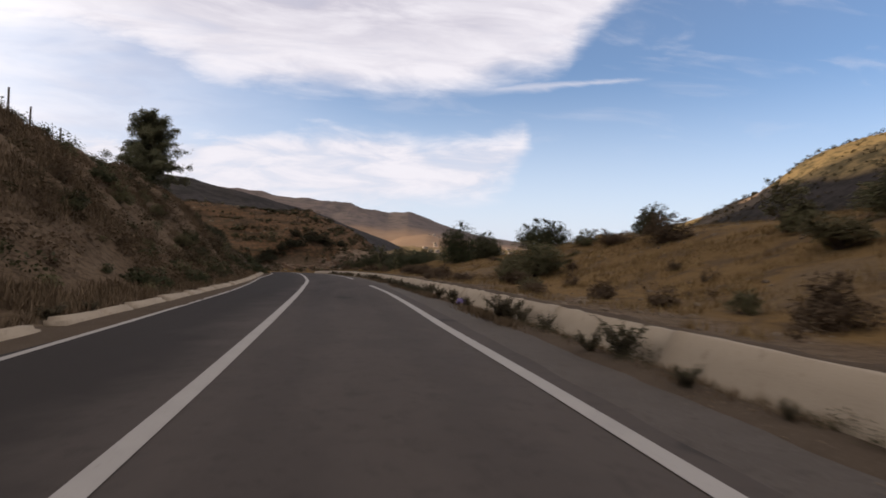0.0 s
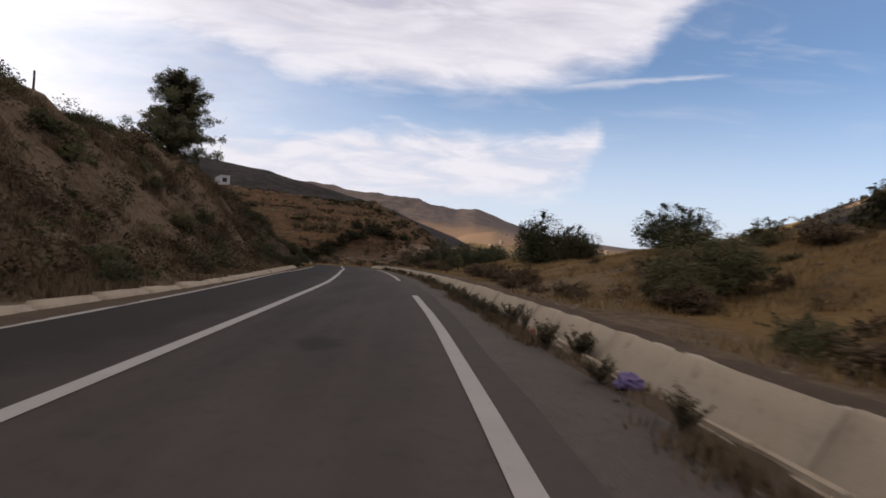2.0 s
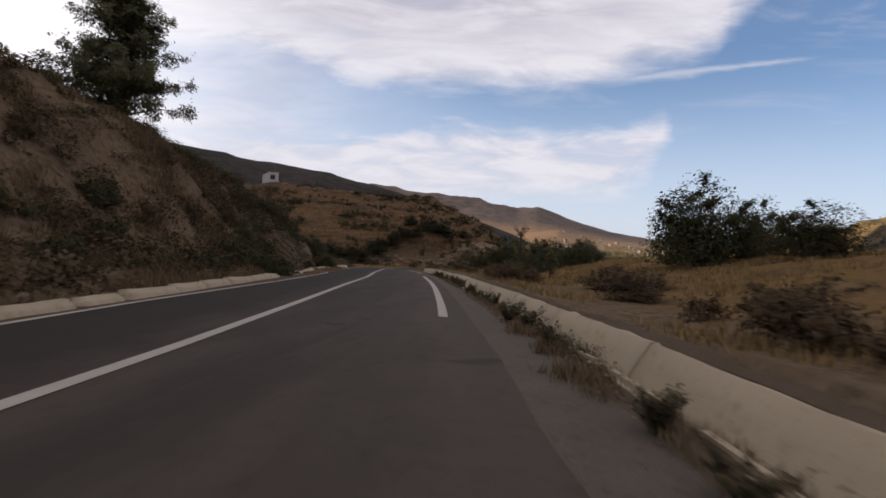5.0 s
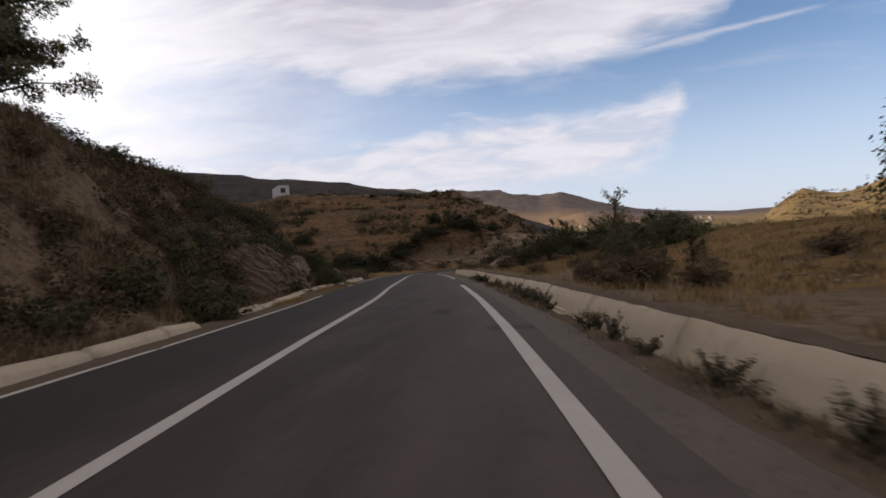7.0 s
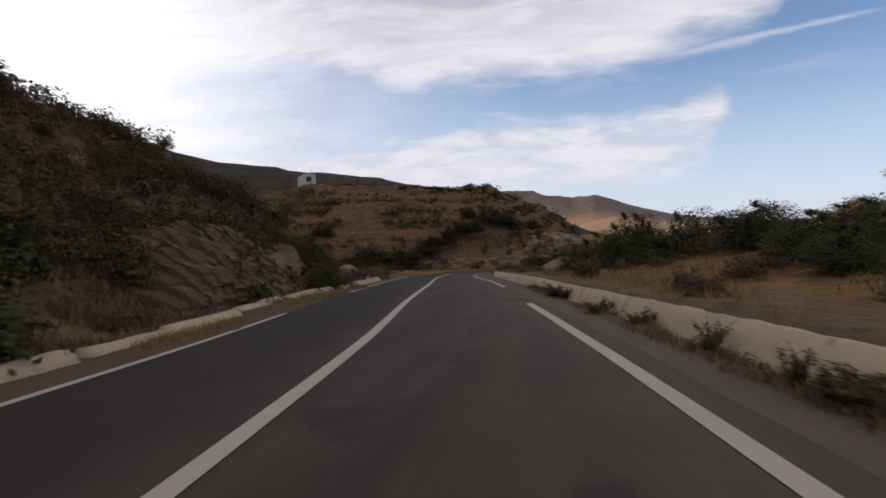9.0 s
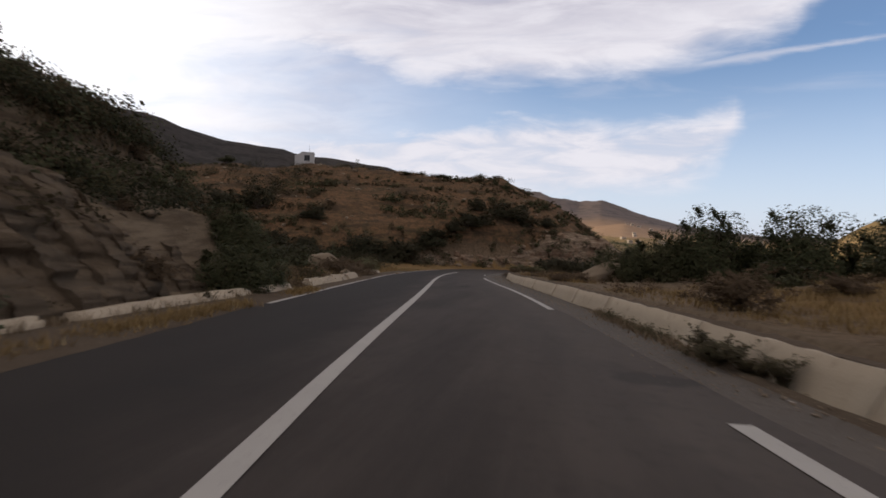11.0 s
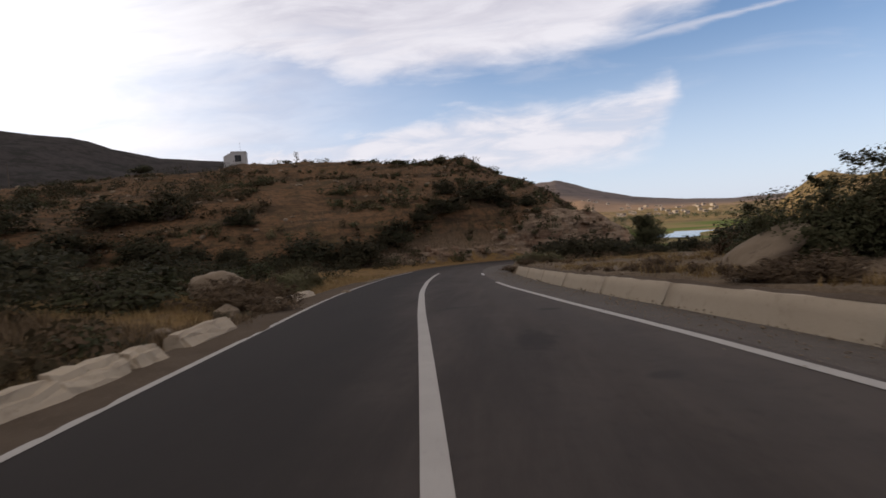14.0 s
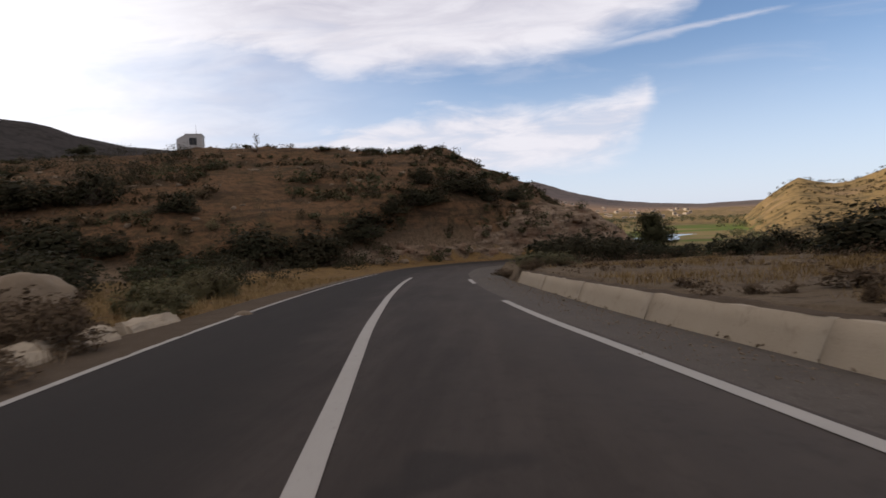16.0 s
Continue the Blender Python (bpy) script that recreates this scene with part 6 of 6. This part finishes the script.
for k, yy in enumerate((6.5, 9.5, 12.5, 15.5, 18.0)):
    x, y, _ = beside(yy, -13.6 - 0.4 * (k % 2))
    post("fence_post", "weathered wooden fence post on the bank", "fence post", "fence posts on the crest", x, y, 1.5 + 0.15 * (k % 3), 0.05, WOOD, 0.05 * (k % 2))
for x, y, tall in ((-86.0, 122.0, 3.8), (-68.0, 141.0, 3.0), (-97.0, 138.0, 4.0)):
    post("utility_pole", "thin grey utility pole on the hillside", "utility pole", "utility poles", x, y, tall, 0.07, WOOD)

# ---- concrete: gutter slabs on the right, kerb blocks on the left ----
gutter = tagged(new("gutter"), "battered pale concrete edge of cast slabs beside the road", "gutter", kind="structure")


def slab_mesh(y0, y1, seed):
    """One cast slab between two joints, bowed a little and worn at its edges."""
    rng = np.random.default_rng(seed)
    ys = np.linspace(y0 + 0.004, y1 - 0.004, 11)
    low = rng.uniform(-0.010, 0.008)
    prof, verts = 6, []
    for y in ys:
        i = road_at(y)
        out = float(gutter_out(y))
        worn = rng.uniform(-0.03, 0.015)
        hi = float(gutter_up(y))
        inner = float(gutter_in(y))
        lats = [inner - 0.04 + worn, inner + 0.02 + worn * 0.5, (inner + out) / 2, out - 0.03, out + 0.03 + rng.uniform(-0.02, 0.02), out + 0.16]
        ups = [-0.16, -0.03 + low, hi * 0.50 + low, hi * 0.96 + low, hi + low + rng.uniform(-0.02, 0.006), hi - 0.30]
        frac = (y - ROAD[i, 1]) / ROAD_DIR[i, 1]
        cx, cy, cz = ROAD[i, 0] + ROAD_DIR[i, 0] * frac, y, np.interp(y, ROAD[:330, 1], ROAD[:330, 2]) + float(crown(4.4, y))
        for lt, up in zip(lats, ups):
            verts.append((cx + ROAD_RIGHT[i, 0] * lt, cy + ROAD_RIGHT[i, 1] * lt, cz + up))
    q = np.arange(len(ys) * prof).reshape(len(ys), prof)
    faces = np.stack([q[:-1, :-1], q[:-1, 1:], q[1:, 1:], q[1:, :-1]], -1).reshape(-1, 4)
    ends = [q[0, [0, 1, 4, 5]], q[0, [1, 2, 3, 4]], q[-1, [0, 5, 4, 1]], q[-1, [1, 4, 3, 2]]]
    return np_mesh("slab", verts, np.vstack([faces] + [np.array([e]) for e in ends]), CONCRETE)


JOINTS = [-34.1 + 3.257 * k for k in range(24)] + [45.3, 48.3, 51.3, 55.5, 58.6, 62.0, 65.4, 69.0, 73.0]
for k, (a, b) in enumerate(zip(JOINTS, JOINTS[1:])):
    part("slab", slab_mesh(a, b, 900 + k), gutter)

kerb = tagged(new("kerb_left"), "low broken pale concrete kerb along the left edge", "kerb", kind="structure")


def kerb_lat(y):
    return float(np.interp(y, [-40, 7, 18, 26, 34, 38, 43, 47, 54, 60, 66], [-2.45, -2.55, -2.65, -2.75, -2.9, -3.45, -3.4, -3.1, -3.1, -3.38, -3.6]))


rng = np.random.default_rng(77)
for a, b in ((-34, 26.8), (28.6, 35.2), (35.9, 47.0), (48.2, 53.6), (54.2, 56.6), (59.2, 64.2)):
    y = a
    while y < b - 0.4:
        ln = min(rng.uniform(1.1, 2.3), b - y)
        i = road_at(y + ln / 2)
        bm = box((0.34, ln - (0.012 if y < 44 else 0.05), 0.40), (0, 0, 0), 0.05)
        bmesh.ops.subdivide_edges(bm, edges=[e for e in bm.edges if e.calc_length() > 0.25], cuts=5, use_grid_fill=True)
        wear, fine_k = (0.014, 1.0) if y < 44 else (0.055, 2.2)
        for vtx in bm.verts:
            if vtx.co.z > 0:
                vtx.co.x -= 0.12 * vtx.co.z / 0.2 * (vtx.co.x > 0)
            at = (vtx.co + Vector((y * 1.7, y, 0))) * fine_k
            vtx.co += Vector((noise.noise(at * 3.1), 0.3 * noise.noise(at * 4.3), noise.noise(at * 2.3 + Vector((9, 0, 0))) + 0.5 * noise.noise(at * 6.7))) * wear
        ob = part("block", bm_mesh("block", bm, CONCRETE, y < 44), kerb)
        lat = kerb_lat(y + ln / 2) - 0.17
        turn = -math.degrees(math.atan2(ROAD_DIR[i, 0], ROAD_DIR[i, 1]))
        px, py, pz = beside(y + ln / 2, lat, float(np.interp(y, [10, 20, 42, 46], [-0.155, -0.10, -0.09, -0.01])) + (rng.uniform(-0.012, 0.008) if y < 30 else rng.uniform(-0.05, 0.02)))
        ob.matrix_basis = pose(px, py, pz, -3.4 + rng.normal() * 0.8, rng.normal() * (1.0 if y < 30 else 2.5), turn + rng.normal() * 0.5)
        y += ln

# broken lip of older kerb in the dirt strip
for k, yy in enumerate((-4.9, -3.9, -2.1, -1.0, 0.3, 1.5, 6.2, 7.4, 8.5, 9.7, 11.2, 12.4, 24.0, 25.6)):
    i = road_at(yy)
    bm = box((0.15, (1.2, 0.8, 1.3, 0.95)[k % 4], 0.2), (0, 0, 0), 0.045)
    for vtx in bm.verts:
        vtx.co += Vector((noise.noise(vtx.co * 4 + Vector((yy, 0, 0))), 0, noise.noise(vtx.co * 5 + Vector((0, yy, 0))))) * 0.035
    ob = part("lip", bm_mesh("lip", bm, CONCRETE), gutter)
    px, py, pz = beside(yy, float(gutter_in(yy)) - 0.10, -0.03)
    ob.matrix_basis = pose(px, py, pz, -3, 4 * (k % 3 - 1), -math.degrees(math.atan2(ROAD_DIR[i, 0], ROAD_DIR[i, 1])) + (k % 3 - 1) * 3)


# ---- litter ----
def crumpled(name, label, x, y, size, mat, seed, lift=0.02):
    bm = bmesh.new()
    bmesh.ops.create_icosphere(bm, subdivisions=3, radius=0.5)
    for v in bm.verts:
        p = v.co * 3 + Vector((seed, seed * 2, 0))
        v.co *= 1 + 0.5 * noise.noise(p) + 0.3 * noise.noise(p * 2.3)
    ob = new(name, bm_mesh(name, bm, mat))
    ob.matrix_basis = pose(x, y, lift, 0, 0, seed * 40) @ Matrix.Diagonal((*size, 1))
    return tagged(ob, label, "litter", "litter along the road")


LILAC = plain("lilac_plastic", (0.16, 0.125, 0.27), 0.6)
PALE = plain("pale_paper", (0.62, 0.60, 0.57), 0.7)
RED = plain("red_wrapper", (0.42, 0.06, 0.06), 0.5)
bag_x, bag_y, bag_z = beside(-2.8, 4.38)
crumpled("plastic_bag", "crumpled lilac plastic bag in the gutter", bag_x, bag_y - 0.3, (0.25, 0.22, 0.17), LILAC, 3, bag_z + float(crown(4.38, -3.0)) + 0.09)
crumpled("wrapper", "crushed red and white wrapper in the gutter", *beside(0.9, 4.38)[:2], (0.09, 0.07, 0.04), RED, 5, beside(0.9, 4.38)[2] + 0.03)
for k, (x, y, wide) in enumerate(((-4.92, 41.67, 0.12), (-3.67, 39.85, 0.09), (-3.61, 38.58, 0.07), (-3.6, 38.18, 0.06))):
    i = road_at(y)
    crumpled("paper_scrap", "scrap of white paper on the asphalt", x, y, (wide, wide * 0.75, 0.02), PALE, 7 + k, float(ROAD[i, 2]) - 0.025)
crumpled("crushed_bottle", "crushed pale plastic bottle in the gutter", *beside(2.6, 4.32)[:2], (0.10, 0.2, 0.06), PALE, 9, beside(2.6, 4.32)[2] + 0.05)

# ---- river and the far settlement ----
WATER = plain("river_water", (0.10, 0.14, 0.17), 0.12, 0.0, 0.05, 0.2)


def river():
    pts = spline([(62, 310, 0), (93, 363, 0), (118, 420, 0), (138, 465, 0), (152, 500, 0)], 6.0)
    d = np.gradient(pts[:, :2], axis=0)
    d /= np.linalg.norm(d, axis=1)[:, None]
    r = np.stack([d[:, 1], -d[:, 0]], 1)
    wide = 10 + 3 * np.sin(np.arange(len(pts)) * 0.7)
    rows = [np.concatenate([pts[:, :2] + r * (wide * k)[:, None], np.full((len(pts), 1), -17.25)], 1) for k in (-1, 0, 1)]
    v = np.stack(rows, 1)
    q = np.arange(len(pts) * 3).reshape(len(pts), 3)
    f = np.stack([q[:-1, :-1], q[:-1, 1:], q[1:, 1:], q[1:, :-1]], -1).reshape(-1, 4)
    return tagged(new("water", np_mesh("water", v.reshape(-1, 3), f, WATER)), "pale blue river winding through the valley", "river", kind="structure")


river()


PLASTER = plain("pale_plaster", (0.48, 0.42, 0.36), 0.95)


def far_house(seed):
    rng = np.random.default_rng(seed)
    top = thing("far_house", "small pale flat roofed house far down the valley", "house", "far valley houses")
    wdt, dep, hgt = rng.uniform(5, 9), rng.uniform(5, 8), rng.uniform(2.8, 5.0)
    part("wall", bm_mesh("wall", box((wdt, dep, hgt + 1), (0, 0, hgt / 2 - 0.5)), PLASTER), top)
    part("roof", bm_mesh("roof", box((wdt + 0.4, dep + 0.4, 0.35), (0, 0, hgt + 0.17)), PLASTER), top)
    for k in range(3):
        part("window", bm_mesh("window", box((1.2, 0.1, 1.3), (-wdt / 3 + k * wdt / 3, -dep / 2 - 0.03, hgt * 0.6)), DARK_GLASS), top)
    return top


rng = np.random.default_rng(90)
models = [far_house(s) for s in (1, 2, 3)]
placed = 0
for k in range(64):
    az, r = radians(rng.uniform(7, 19.5)), rng.uniform(800, 1700)
    x, y = -5 + r * math.sin(az), 40 + r * math.cos(az)
    if min(math.hypot(x - a, y - b) for a, b in ((93, 363), (118, 420), (138, 465), (152, 500))) < 30:
        continue
    m = models[k % 3]
    ob = m if placed < 3 and m.name not in USED else copy_thing(m, Matrix())
    USED.add(m.name)
    placed += 1
    set_on(ob, x, y, rng.uniform(-30, 30), sink=0.2)


# ---- the car on the bend ----
CAR_PAINT = plain("dark_blue_paint", (0.010, 0.013, 0.022), 0.22, 0.25, 0.05)
CAR_GLASS = plain("tinted_glass", (0.02, 0.024, 0.028), 0.06)
RUBBER = plain("tyre_rubber", (0.02, 0.02, 0.02), 0.9)
ALLOY = plain("alloy_rim", (0.45, 0.45, 0.46), 0.3, 0.9)
CHROME = plain("chrome_strip", (0.6, 0.6, 0.6), 0.15, 1.0)
LAMP_RED = plain("red_lamp_glass", (0.30, 0.012, 0.015), 0.2)
LAMP_CLEAR = plain("clear_lamp_glass", (0.5, 0.5, 0.5), 0.1)


def loft(sections, mat, name):
    """A skin through cross sections of equal point count, along y."""
    s = np.array(sections, float)
    n, k = s.shape[:2]
    q = np.arange(n * k).reshape(n, k)
    f = np.stack([q[:-1, :-1], q[1:, :-1], q[1:, 1:], q[:-1, 1:]], -1).reshape(-1, 4)
    bm = bmesh.new()
    vs = [bm.verts.new(tuple(p)) for p in s.reshape(-1, 3)]
    for a in f:
        bm.faces.new([vs[i] for i in a])
    bm.faces.new([vs[i] for i in q[0]])
    bm.faces.new([vs[i] for i in q[-1][::-1]])
    bmesh.ops.recalc_face_normals(bm, faces=bm.faces)
    return bm_mesh(name, bm, mat, True)


def sedan():
    top = thing("car", "dark blue four door saloon car on the road", "car")

    def ring(y, half, low, belt, lid, tuck=0.05):
        return [(-half + 0.10, y, low), (-half, y, low + 0.14), (-half - 0.015, y, (low + belt) / 2), (-half + tuck, y, belt), (-half * 0.55, y, lid),
                (half * 0.55, y, lid), (half - tuck, y, belt), (half + 0.015, y, (low + belt) / 2), (half, y, low + 0.14), (half - 0.10, y, low)]
    body = [ring(-2.24, 0.62, 0.38, 0.86, 0.90), ring(-2.18, 0.78, 0.26, 0.93, 0.99), ring(-1.75, 0.85, 0.20, 0.96, 1.02), ring(-1.1, 0.865, 0.19, 0.95, 1.00), ring(0.0, 0.865, 0.19, 0.92, 0.96),
            ring(0.95, 0.86, 0.19, 0.89, 0.95), ring(1.65, 0.83, 0.21, 0.80, 0.86), ring(2.1, 0.74, 0.26, 0.68, 0.73), ring(2.26, 0.58, 0.36, 0.60, 0.63)]
    part("body", loft(body, CAR_PAINT, "body"), top)

    def cab(y, half, low, roof):
        return [(-half - 0.1, y, low), (-half, y, low + (roof - low) * 0.6), (-half * 0.8, y, roof), (half * 0.8, y, roof), (half, y, low + (roof - low) * 0.6), (half + 0.1, y, low)]
    glass = [cab(-1.62, 0.60, 0.98, 1.0), cab(-1.05, 0.64, 0.95, 1.34), cab(-0.3, 0.66, 0.93, 1.405), cab(0.3, 0.66, 0.93, 1.38), cab(1.2, 0.62, 0.93, 0.97)]
    part("glasshouse", loft(glass, CAR_GLASS, "glasshouse"), top, "tinted wraparound glass")
    roof = [[(-0.50, yy, z), (-0.30, yy, z + 0.035), (0.30, yy, z + 0.035), (0.50, yy, z)] for yy, z in ((-1.0, 1.345), (-0.4, 1.405), (0.1, 1.40), (0.42, 1.35))]
    part("roof", loft(roof, CAR_PAINT, "roof"), top)
    for sx in (-1, 1):
        v, f = tubes([[(sx * 0.69, -0.25, 0.93, 0.035), (sx * 0.60, -0.22, 1.36, 0.03)]], 6)
        part("door_pillar", np_mesh("door_pillar", v, f, CAR_PAINT), top)
        part("trim_strip", bm_mesh("trim_strip", box((0.02, 2.4, 0.025), (sx * 0.885, -0.05, 0.50)), CHROME), top, "chrome side strip")
        part("mirror", bm_mesh("mirror", box((0.2, 0.12, 0.13), (sx * 0.93, 0.72, 0.99), 0.03), CAR_PAINT), top)
        part("tail_light", bm_mesh("tail_light", box((0.36, 0.12, 0.2), (sx * 0.56, -2.16, 0.78), 0.03), LAMP_RED), top, "red tail light")
        part("headlight", bm_mesh("headlight", box((0.3, 0.14, 0.16), (sx * 0.52, 2.13, 0.62), 0.04), LAMP_CLEAR), top)
        for dy in (-0.45, 0.5):
            part("door_handle", bm_mesh("door_handle", box((0.03, 0.18, 0.03), (sx * 0.875, dy, 0.83), 0.008), CAR_PAINT), top)
        for wy in (-1.36, 1.36):
            bm = bmesh.new()
            bmesh.ops.create_cone(bm, cap_ends=True, segments=28, radius1=0.315, radius2=0.315, depth=0.2, matrix=pose(sx * 0.77, wy, 0.315, 0, 90, 0))
            bmesh.ops.bevel(bm, geom=[e for e in bm.edges if len(e.link_faces) == 2 and abs(e.calc_face_angle(0)) > 1], offset=0.03, segments=2, affect="EDGES")
            wheel = part("tyre", bm_mesh("tyre", bm, RUBBER), top)
            bm = bmesh.new()
            bmesh.ops.create_cone(bm, cap_ends=True, segments=24, radius1=0.06, radius2=0.06, depth=0.03, matrix=pose(sx * 0.878, wy, 0.315, 0, 90, 0))
            for s in range(5):
                a = radians(72 * s)
                box((0.02, 0.07, 0.19), (0, 0, 0), 0, bm)
                bmesh.ops.transform(bm, verts=bm.verts[-8:], matrix=pose(sx * 0.88, wy, 0.315, math.degrees(a)) @ Matrix.Translation((0, 0, 0.12)))
            part("rim", bm_mesh("rim", bm, ALLOY), wheel, "five spoke alloy rim")
    part("bumper", bm_mesh("bumper", box((1.62, 0.16, 0.2), (0, -2.2, 0.45), 0.05), CAR_PAINT), top)
    part("bumper_strip", bm_mesh("bumper_strip", box((1.5, 0.02, 0.02), (0, -2.285, 0.54)), CHROME), top)
    part("number_plate", bm_mesh("number_plate", box((0.5, 0.03, 0.11), (0, -2.25, 0.77), 0.008), PALE), top, "blank pale number plate")
    return top


car = sedan()
i = int(np.argmin(np.hypot(ROAD[:, 0] - 3.0, ROAD[:, 1] - 108.3)))
cx, cy = ROAD[i, :2] + ROAD_RIGHT[i] * 1.5
car.matrix_basis = pose(cx, cy, ROAD[i, 2] - 0.01, 0, 0, -math.degrees(math.atan2(ROAD_DIR[i, 0], ROAD_DIR[i, 1])))
